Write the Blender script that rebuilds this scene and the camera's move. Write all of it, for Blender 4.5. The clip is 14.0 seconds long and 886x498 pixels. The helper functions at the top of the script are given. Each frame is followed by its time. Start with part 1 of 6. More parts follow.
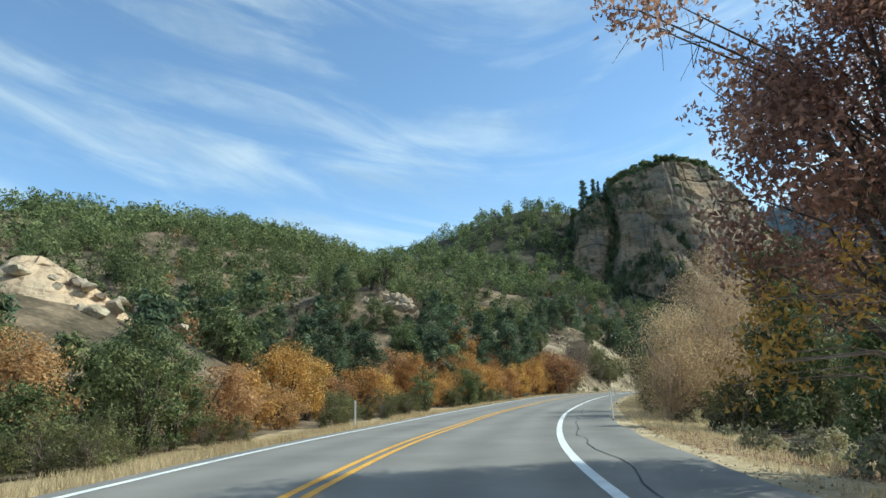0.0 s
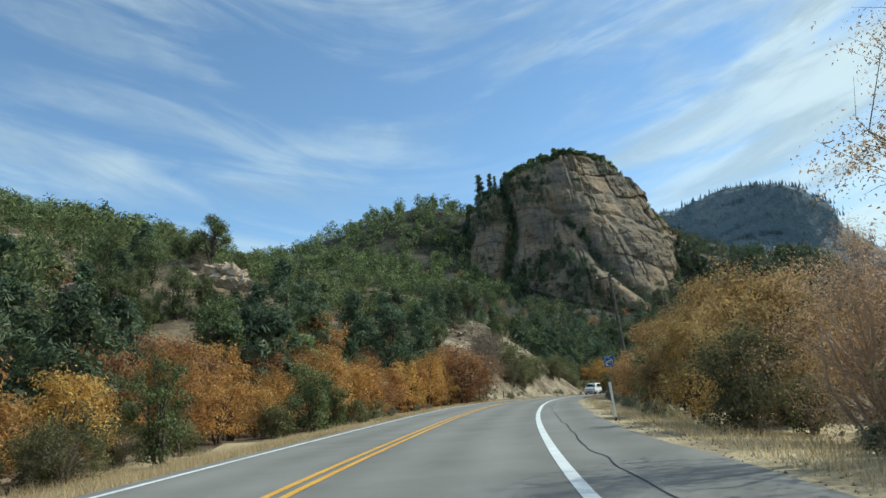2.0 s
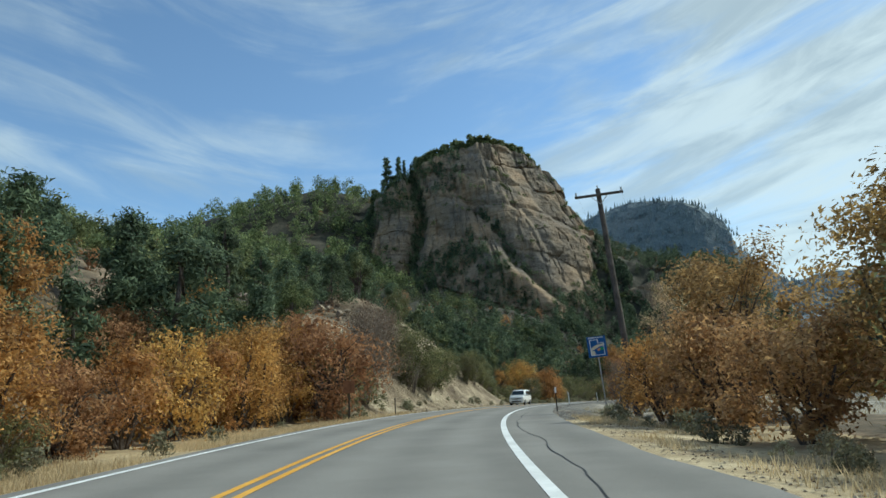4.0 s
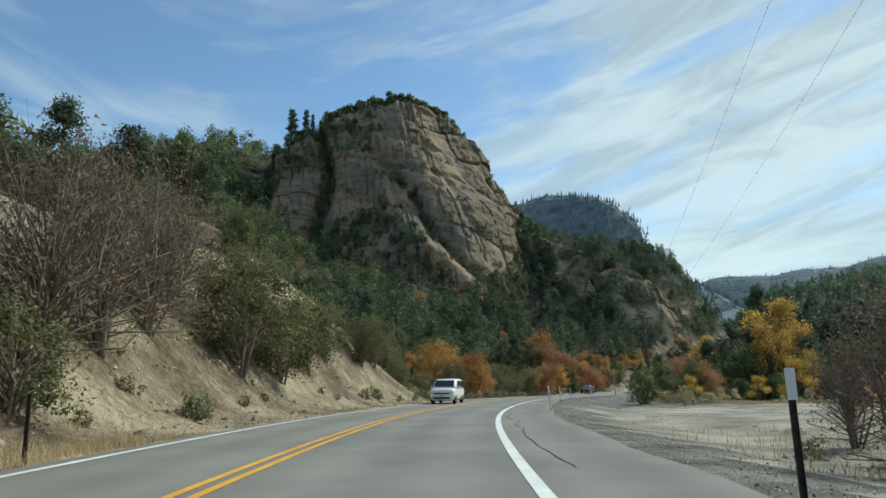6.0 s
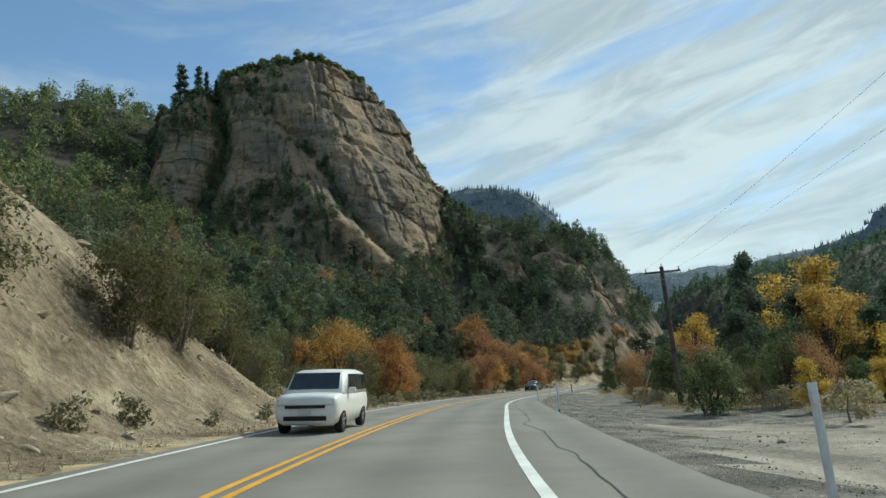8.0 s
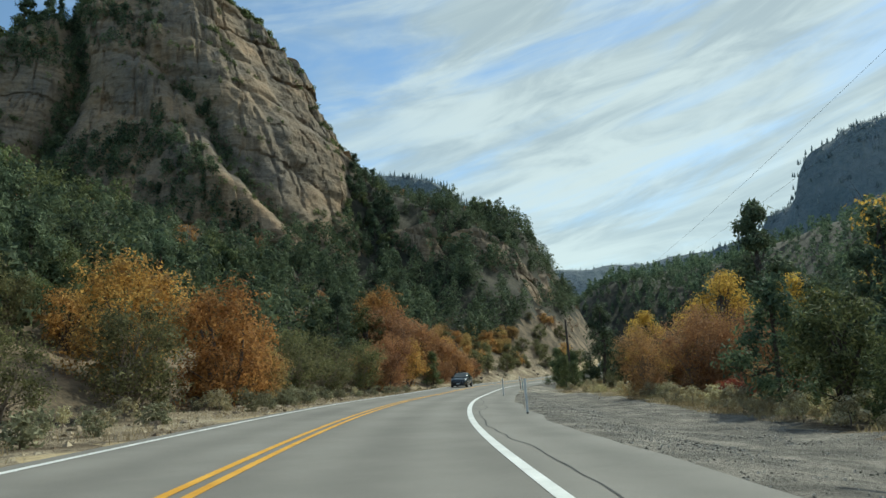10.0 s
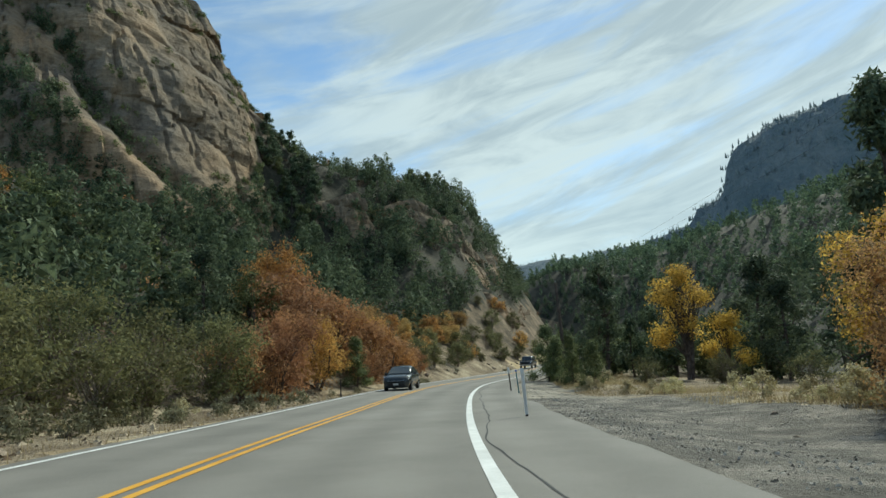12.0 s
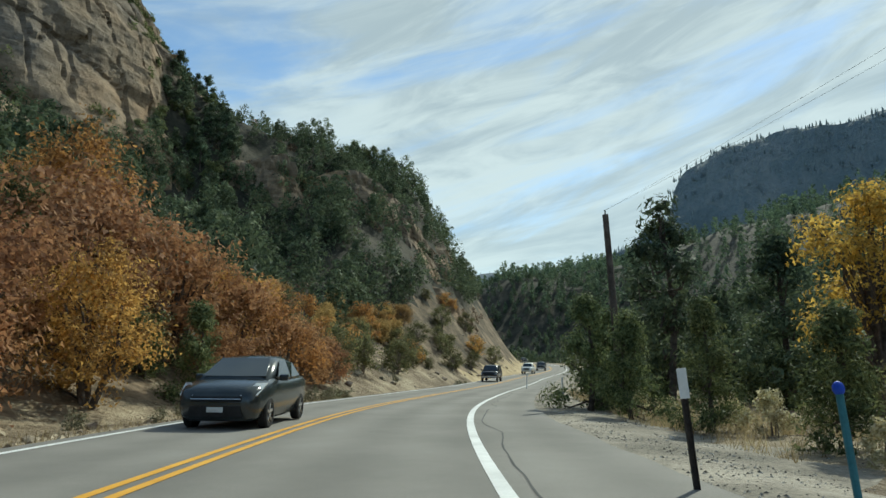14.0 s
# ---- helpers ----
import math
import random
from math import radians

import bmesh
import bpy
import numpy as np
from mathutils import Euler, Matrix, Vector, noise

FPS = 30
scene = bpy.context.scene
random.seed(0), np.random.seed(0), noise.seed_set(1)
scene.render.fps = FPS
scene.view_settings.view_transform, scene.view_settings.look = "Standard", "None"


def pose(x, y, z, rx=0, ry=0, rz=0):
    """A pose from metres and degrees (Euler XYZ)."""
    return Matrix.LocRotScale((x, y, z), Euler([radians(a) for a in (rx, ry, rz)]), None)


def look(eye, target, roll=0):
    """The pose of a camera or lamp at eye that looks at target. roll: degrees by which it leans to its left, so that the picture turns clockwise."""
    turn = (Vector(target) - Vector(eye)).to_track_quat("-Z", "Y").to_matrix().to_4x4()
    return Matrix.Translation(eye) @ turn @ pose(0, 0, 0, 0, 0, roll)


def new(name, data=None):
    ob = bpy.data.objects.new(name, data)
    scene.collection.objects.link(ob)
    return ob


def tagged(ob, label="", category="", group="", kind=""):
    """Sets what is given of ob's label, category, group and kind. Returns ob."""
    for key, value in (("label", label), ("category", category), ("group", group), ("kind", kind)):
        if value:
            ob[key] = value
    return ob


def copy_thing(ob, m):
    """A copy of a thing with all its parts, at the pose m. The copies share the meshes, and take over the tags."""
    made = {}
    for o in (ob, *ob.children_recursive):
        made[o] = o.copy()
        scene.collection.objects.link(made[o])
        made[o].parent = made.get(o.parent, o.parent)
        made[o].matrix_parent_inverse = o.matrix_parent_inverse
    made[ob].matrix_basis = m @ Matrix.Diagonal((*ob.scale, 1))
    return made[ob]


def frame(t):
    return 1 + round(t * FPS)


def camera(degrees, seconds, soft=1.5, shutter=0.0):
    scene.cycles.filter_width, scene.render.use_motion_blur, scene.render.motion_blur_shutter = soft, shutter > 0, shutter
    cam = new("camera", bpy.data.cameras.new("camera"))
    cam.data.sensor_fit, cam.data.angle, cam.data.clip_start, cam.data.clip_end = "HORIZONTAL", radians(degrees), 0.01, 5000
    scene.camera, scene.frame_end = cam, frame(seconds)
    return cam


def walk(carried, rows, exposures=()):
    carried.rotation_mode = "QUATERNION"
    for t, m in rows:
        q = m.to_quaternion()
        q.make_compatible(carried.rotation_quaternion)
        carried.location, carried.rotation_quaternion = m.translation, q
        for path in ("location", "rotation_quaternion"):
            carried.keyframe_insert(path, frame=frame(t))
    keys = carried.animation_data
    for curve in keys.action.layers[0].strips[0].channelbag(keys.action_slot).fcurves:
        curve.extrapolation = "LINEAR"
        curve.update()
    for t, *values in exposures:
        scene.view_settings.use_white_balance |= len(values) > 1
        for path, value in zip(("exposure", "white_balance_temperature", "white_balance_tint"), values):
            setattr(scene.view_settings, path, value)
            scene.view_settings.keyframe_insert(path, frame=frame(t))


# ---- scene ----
cam = camera(67.35, 14.0)
ROWS = [
    (0.0, 0.000, -0.000, 1.199, 102.130, 2.144, 0.036),
    (0.5, 0.625, 6.905, 1.126, 102.120, 2.184, -2.468),
    (1.0, 1.256, 13.858, 1.090, 102.094, 2.675, -4.865),
    (1.5, 2.379, 20.710, 1.015, 102.313, 3.539, -7.002),
    (2.0, 3.702, 27.739, 1.007, 102.675, 4.645, -8.698),
    (2.5, 5.217, 34.753, 1.035, 102.985, 5.037, -10.734),
    (3.0, 6.908, 41.608, 1.058, 102.880, 4.256, -13.231),
    (5.5, 19.267, 79.068, 1.360, 101.713, 2.293, -22.889),
    (6.0, 22.053, 85.336, 1.302, 101.219, 1.473, -25.329),
    (6.5, 24.939, 91.522, 1.278, 100.894, 1.782, -27.489),
    (7.0, 28.049, 97.544, 1.243, 100.856, 2.292, -29.148),
    (9.5, 46.894, 127.283, 0.782, 100.228, 1.540, -38.218),
    (10.0, 51.359, 133.161, 0.609, 99.986, 1.906, -40.262),
    (10.5, 55.860, 138.880, 0.449, 99.919, 3.091, -41.321),
    (11.0, 60.475, 144.228, 0.270, 99.790, 3.416, -42.665),
    (11.5, 65.190, 149.500, 0.102, 99.618, 3.104, -44.478),
    (12.0, 70.209, 154.681, -0.054, 99.621, 3.484, -45.746),
    (12.5, 75.373, 159.852, -0.207, 99.808, 3.550, -46.772),
    (13.0, 80.470, 164.700, -0.327, 100.050, 2.907, -47.883),
    (13.5, 85.510, 169.480, -0.414, 100.289, 1.978, -49.325),
    (14.0, 90.230, 173.850, -0.526, 100.314, 0.638, -51.147),
]
walk(cam, [(r[0], pose(*r[1:])) for r in ROWS], [(0.0, 0.58, 6000, -6), (0.7, 0.42, 6000, -6), (2.0, 0.32, 6000, -6), (3.0, 0.24, 6000, -6), (6.0, 0.20, 6150, -6), (9.5, 0.18, 6400, -7), (14.0, 0.18, 6400, -7)])

# ---- light ----
SUN_AZ, SUN_EL = 83.0, 42.0          # degrees east of +y, degrees above the horizon
to_sun = Vector((math.sin(radians(SUN_AZ)) * math.cos(radians(SUN_EL)), math.cos(radians(SUN_AZ)) * math.cos(radians(SUN_EL)), math.sin(radians(SUN_EL))))
sun = new("sun", bpy.data.lights.new("sun", "SUN"))
sun.data.energy, sun.data.angle, sun.data.color = 3.3, radians(0.6), (1.0, 0.95, 0.87)
sun.matrix_world = look(to_sun * 100, (0, 0, 0))

world = bpy.data.worlds.new("sky")
scene.world = world
world.use_nodes = True
wt = world.node_tree
wt.nodes.clear()


def wn(kind, **kw):
    n = wt.nodes.new(kind)
    for key, value in kw.items():
        setattr(n, key, value)
    return n


def wmath(op, a, b=None):
    n = wn("ShaderNodeMath", operation=op)
    for i, v in enumerate((a, b)):
        if v is None:
            continue
        if isinstance(v, (int, float)):
            n.inputs[i].default_value = v
        else:
            wt.links.new(v, n.inputs[i])
    return n.outputs[0]


sky = wn("ShaderNodeTexSky", sky_type="NISHITA", sun_disc=False, sun_elevation=radians(SUN_EL), sun_rotation=radians(SUN_AZ), altitude=1900, air_density=1.0, dust_density=0.6, ozone_density=1.0)
coord = wn("ShaderNodeTexCoord")
sep = wn("ShaderNodeSeparateXYZ")
wt.links.new(coord.outputs["Generated"], sep.inputs[0])
# cirrus in a shallow V: streaks fall from the left towards the canyon and rise again on the sun's side, where the veil is thick
az = wmath("ARCTAN2", sep.outputs[0], sep.outputs[1])
el = wmath("ARCSINE", sep.outputs[2])
from_v = wmath("SUBTRACT", az, radians(9))
vee = wmath("SQRT", wmath("ADD", wmath("MULTIPLY", from_v, from_v), 0.03))
across = wmath("SUBTRACT", el, wmath("MULTIPLY", vee, 0.24))
sunny = wn("ShaderNodeMapRange", interpolation_type="SMOOTHSTEP")
wt.links.new(az, sunny.inputs["Value"])
sunny.inputs["From Min"].default_value, sunny.inputs["From Max"].default_value = radians(8), radians(52)


def cirrus(along, over, scale, detail, rough, twist, shift=0.0):
    v = wn("ShaderNodeCombineXYZ")
    wt.links.new(wmath("MULTIPLY", az, along), v.inputs[0])
    wt.links.new(wmath("MULTIPLY", across, over), v.inputs[1])
    v.inputs[2].default_value = shift
    n = wn("ShaderNodeTexNoise")
    n.inputs["Scale"].default_value, n.inputs["Detail"].default_value, n.inputs["Roughness"].default_value, n.inputs["Distortion"].default_value = scale, detail, rough, twist
    wt.links.new(v.outputs[0], n.inputs["Vector"])
    return n.outputs["Fac"]


streak, broad, fleece = cirrus(1.5, 9.0, 1.5, 10, 0.56, 0.9), cirrus(1.6, 4.2, 1.3, 3, 0.5, 0.3, 4.3), cirrus(5.0, 9.0, 3.0, 6, 0.62, 0.6, 9.1)
dens = wmath("ADD", wmath("ADD", streak, wmath("MULTIPLY", wmath("SUBTRACT", broad, 0.5), 0.75)), wmath("ADD", wmath("MULTIPLY", sunny.outputs[0], 0.27), wmath("MULTIPLY", wmath("SUBTRACT", fleece, 0.5), 0.16)))
ramp = wn("ShaderNodeMapRange", interpolation_type="SMOOTHSTEP")
wt.links.new(dens, ramp.inputs["Value"])
ramp.inputs["From Min"].default_value, ramp.inputs["From Max"].default_value = 0.40, 0.84
veil = wmath("MULTIPLY", ramp.outputs[0], wmath("ADD", wmath("MULTIPLY", sunny.outputs[0], 0.34), 0.52))
cloud = wn("ShaderNodeMix", data_type="RGBA")
wt.links.new(veil, cloud.inputs["Factor"])
wt.links.new(sky.outputs[0], cloud.inputs["A"])
puff = wn("ShaderNodeMix", data_type="RGBA")
tone = wn("ShaderNodeMapRange", interpolation_type="SMOOTHSTEP")
wt.links.new(cirrus(2.2, 9.0, 2.0, 6, 0.58, 0.7, 15.7), tone.inputs["Value"])
tone.inputs["From Min"].default_value, tone.inputs["From Max"].default_value = 0.33, 0.64
wt.links.new(tone.outputs[0], puff.inputs["Factor"])
puff.inputs["A"].default_value, puff.inputs["B"].default_value = (2.85, 3.15, 3.4, 1), (4.35, 4.6, 4.72, 1)
wt.links.new(puff.outputs["Result"], cloud.inputs["B"])
bg = wn("ShaderNodeBackground")
bg.inputs["Strength"].default_value = 0.15
wt.links.new(cloud.outputs["Result"], bg.inputs["Color"])
wout = wn("ShaderNodeOutputWorld")
wt.links.new(bg.outputs[0], wout.inputs["Surface"])


# ---- materials ----
def material(name, c1, c2, scale=1.0, rough=0.85, c3=None, fine=30.0, bump=0.3, metallic=0.0, island=0.0, objvar=0.0, translucent=0.0, bump_dist=0.05, spec=0.3):
    """Two colours mixed by a broad and a fine noise, with relief; island and objvar vary the value piece by piece and thing by thing."""
    m = bpy.data.materials.new(name)
    m.use_nodes = True
    nt = m.node_tree
    b = nt.nodes["Principled BSDF"]
    out = nt.nodes["Material Output"]
    tc = nt.nodes.new("ShaderNodeTexCoord")
    n1, n2 = nt.nodes.new("ShaderNodeTexNoise"), nt.nodes.new("ShaderNodeTexNoise")
    for n, s, dt in ((n1, scale, 5), (n2, fine, 6)):
        n.inputs["Scale"].default_value, n.inputs["Detail"].default_value, n.inputs["Roughness"].default_value = s, dt, 0.62
        nt.links.new(tc.outputs["Object"], n.inputs["Vector"])
    r = nt.nodes.new("ShaderNodeValToRGB")
    r.color_ramp.elements[0].color, r.color_ramp.elements[1].color = (*c1, 1), (*c2, 1)
    r.color_ramp.elements[0].position, r.color_ramp.elements[1].position = 0.33, 0.67
    if c3:
        e = r.color_ramp.elements.new(0.5)
        e.color = (*c3, 1)
    mixv = nt.nodes.new("ShaderNodeMath")
    mixv.operation = "MULTIPLY_ADD"
    nt.links.new(n2.outputs["Fac"], mixv.inputs[0])
    mixv.inputs[1].default_value = 0.5
    sub = nt.nodes.new("ShaderNodeMath")
    sub.operation = "MULTIPLY_ADD"
    nt.links.new(n1.outputs["Fac"], sub.inputs[0])
    sub.inputs[1].default_value, sub.inputs[2].default_value = 1.0, -0.25
    nt.links.new(sub.outputs[0], mixv.inputs[2])
    fac = mixv.outputs[0]
    if island:
        g = nt.nodes.new("ShaderNodeNewGeometry")
        a = nt.nodes.new("ShaderNodeMath")
        a.operation = "MULTIPLY_ADD"
        nt.links.new(g.outputs["Random Per Island"], a.inputs[0])
        a.inputs[1].default_value = island
        s2 = nt.nodes.new("ShaderNodeMath")
        s2.operation = "SUBTRACT"
        nt.links.new(fac, s2.inputs[0])
        s2.inputs[1].default_value = island / 2
        nt.links.new(s2.outputs[0], a.inputs[2])
        fac = a.outputs[0]
    nt.links.new(fac, r.inputs[0])
    col = r.outputs[0]
    if objvar:
        oi = nt.nodes.new("ShaderNodeObjectInfo")
        h = nt.nodes.new("ShaderNodeHueSaturation")
        mr = nt.nodes.new("ShaderNodeMapRange")
        nt.links.new(oi.outputs["Random"], mr.inputs[0])
        mr.inputs[3].default_value, mr.inputs[4].default_value = 1 - objvar, 1 + objvar
        nt.links.new(mr.outputs[0], h.inputs["Value"])
        mh = nt.nodes.new("ShaderNodeMapRange")
        nt.links.new(oi.outputs["Random"], mh.inputs[0])
        mh.inputs[3].default_value, mh.inputs[4].default_value = 0.5 - objvar * 0.06, 0.5 + objvar * 0.06
        nt.links.new(mh.outputs[0], h.inputs["Hue"])
        nt.links.new(col, h.inputs["Color"])
        col = h.outputs[0]
    nt.links.new(col, b.inputs["Base Color"])
    b.inputs["Roughness"].default_value, b.inputs["Metallic"].default_value = rough, metallic
    b.inputs["Specular IOR Level"].default_value = spec
    if bump:
        bp = nt.nodes.new("ShaderNodeBump")
        bp.inputs["Strength"].default_value, bp.inputs["Distance"].default_value = bump, bump_dist
        nt.links.new(n2.outputs["Fac"], bp.inputs["Height"])
        nt.links.new(bp.outputs[0], b.inputs["Normal"])
    if translucent:
        tr = nt.nodes.new("ShaderNodeBsdfTranslucent")
        nt.links.new(col, tr.inputs["Color"])
        mx = nt.nodes.new("ShaderNodeMixShader")
        mx.inputs[0].default_value = translucent
        nt.links.new(b.outputs[0], mx.inputs[1])
        nt.links.new(tr.outputs[0], mx.inputs[2])
        nt.links.new(mx.outputs[0], out.inputs["Surface"])
    return m


def wheel_tracks(m):
    """Darkens the middle of each lane and pales the wheel tracks, by the distance across the road that the mesh carries."""
    nt = m.node_tree
    b = nt.nodes["Principled BSDF"]
    was = b.inputs["Base Color"].links[0].from_socket
    at = nt.nodes.new("ShaderNodeAttribute")
    at.attribute_name = "across"
    k = nt.nodes.new("ShaderNodeMath")
    k.operation = "MULTIPLY_ADD"
    nt.links.new(at.outputs["Fac"], k.inputs[0])
    k.inputs[1].default_value, k.inputs[2].default_value = 2 * math.pi / 1.62, 1.8 * 2 * math.pi / 1.62
    c = nt.nodes.new("ShaderNodeMath")
    c.operation = "COSINE"
    nt.links.new(k.outputs[0], c.inputs[0])
    rng_ = nt.nodes.new("ShaderNodeMapRange")
    nt.links.new(c.outputs[0], rng_.inputs[0])
    rng_.inputs[1].default_value, rng_.inputs[2].default_value, rng_.inputs[3].default_value, rng_.inputs[4].default_value = -1, 1, 1.08, 0.90
    h = nt.nodes.new("ShaderNodeHueSaturation")
    nt.links.new(was, h.inputs["Color"])
    nt.links.new(rng_.outputs[0], h.inputs["Value"])
    nt.links.new(h.outputs[0], b.inputs["Base Color"])
    return m


def strata(name, tint=(1, 1, 1)):
    """Bedded sandstone: warm and grey patches, thin uneven beds, and relief from both."""
    m = bpy.data.materials.new(name)
    m.use_nodes = True
    nt = m.node_tree
    b = nt.nodes["Principled BSDF"]
    tc = nt.nodes.new("ShaderNodeTexCoord")

    def noise(scale, detail, stretch=None, rough=0.6):
        n = nt.nodes.new("ShaderNodeTexNoise")
        n.inputs["Scale"].default_value, n.inputs["Detail"].default_value, n.inputs["Roughness"].default_value = scale, detail, rough
        if stretch:
            mp = nt.nodes.new("ShaderNodeMapping")
            mp.inputs["Scale"].default_value = stretch
            mp.inputs["Rotation"].default_value = (0.10, -0.16, 0)
            nt.links.new(tc.outputs["Object"], mp.inputs["Vector"])
            nt.links.new(mp.outputs[0], n.inputs["Vector"])
        else:
            nt.links.new(tc.outputs["Object"], n.inputs["Vector"])
        return n.outputs["Fac"]

    def ramp_(fac, stops):
        r = nt.nodes.new("ShaderNodeValToRGB")
        r.color_ramp.elements[0].position, r.color_ramp.elements[0].color = stops[0][0], (*stops[0][1], 1)
        r.color_ramp.elements[1].position, r.color_ramp.elements[1].color = stops[-1][0], (*stops[-1][1], 1)
        for p, c in stops[1:-1]:
            r.color_ramp.elements.new(p).color = (*c, 1)
        nt.links.new(fac, r.inputs[0])
        return r.outputs[0]

    def mix(kind, fac, a, c):
        n = nt.nodes.new("ShaderNodeMix")
        n.data_type, n.blend_type = "RGBA", kind
        n.inputs["Factor"].default_value = fac
        nt.links.new(a, n.inputs["A"])
        nt.links.new(c, n.inputs["B"])
        return n.outputs["Result"]
    beds, patch, fine, joints = noise(1.0, 7, (0.05, 0.05, 0.60), 0.66), noise(0.07, 5), noise(1.3, 8, None, 0.7), noise(1.0, 5, (0.33, 0.33, 0.035), 0.6)
    base = ramp_(patch, [(p_, tuple(c_ * k_ for c_, k_ in zip(rgb, tint))) for p_, rgb in ((0.34, (0.195, 0.165, 0.135)), (0.5, (0.27, 0.207, 0.145)), (0.66, (0.36, 0.248, 0.155)))])
    col = mix("MULTIPLY", 0.55, base, ramp_(beds, [(0.36, (0.36, 0.33, 0.31)), (0.46, (0.86, 0.83, 0.80)), (0.55, (1, 1, 1)), (0.62, (0.70, 0.68, 0.67)), (0.72, (1.15, 1.12, 1.08))]))
    col = mix("MULTIPLY", 0.45, col, ramp_(joints, [(0.36, (0.35, 0.33, 0.32)), (0.44, (1, 1, 1)), (0.70, (1.05, 1.05, 1.05))]))
    col = mix("MULTIPLY", 0.7, col, ramp_(fine, [(0.30, (0.45, 0.43, 0.42)), (0.5, (1, 1, 1)), (0.72, (1.2, 1.2, 1.2))]))
    nt.links.new(col, b.inputs["Base Color"])
    b.inputs["Roughness"].default_value, b.inputs["Specular IOR Level"].default_value = 0.92, 0.2
    prev = None
    for fac, st, dist in ((beds, 0.4, 0.7), (joints, 0.35, 0.7), (fine, 0.6, 0.35)):
        bp = nt.nodes.new("ShaderNodeBump")
        bp.inputs["Strength"].default_value, bp.inputs["Distance"].default_value = st, dist
        nt.links.new(fac, bp.inputs["Height"])
        if prev:
            nt.links.new(prev, bp.inputs["Normal"])
        prev = bp.outputs[0]
    nt.links.new(prev, b.inputs["Normal"])
    return m


def leafy(name, c1, c2, c3=None, tr=0.3):
    return material(name, c1, c2, scale=0.24, rough=0.7, c3=c3, fine=7.0, bump=0.5, bump_dist=0.1, island=0.28, objvar=0.2, translucent=tr, spec=0.15)


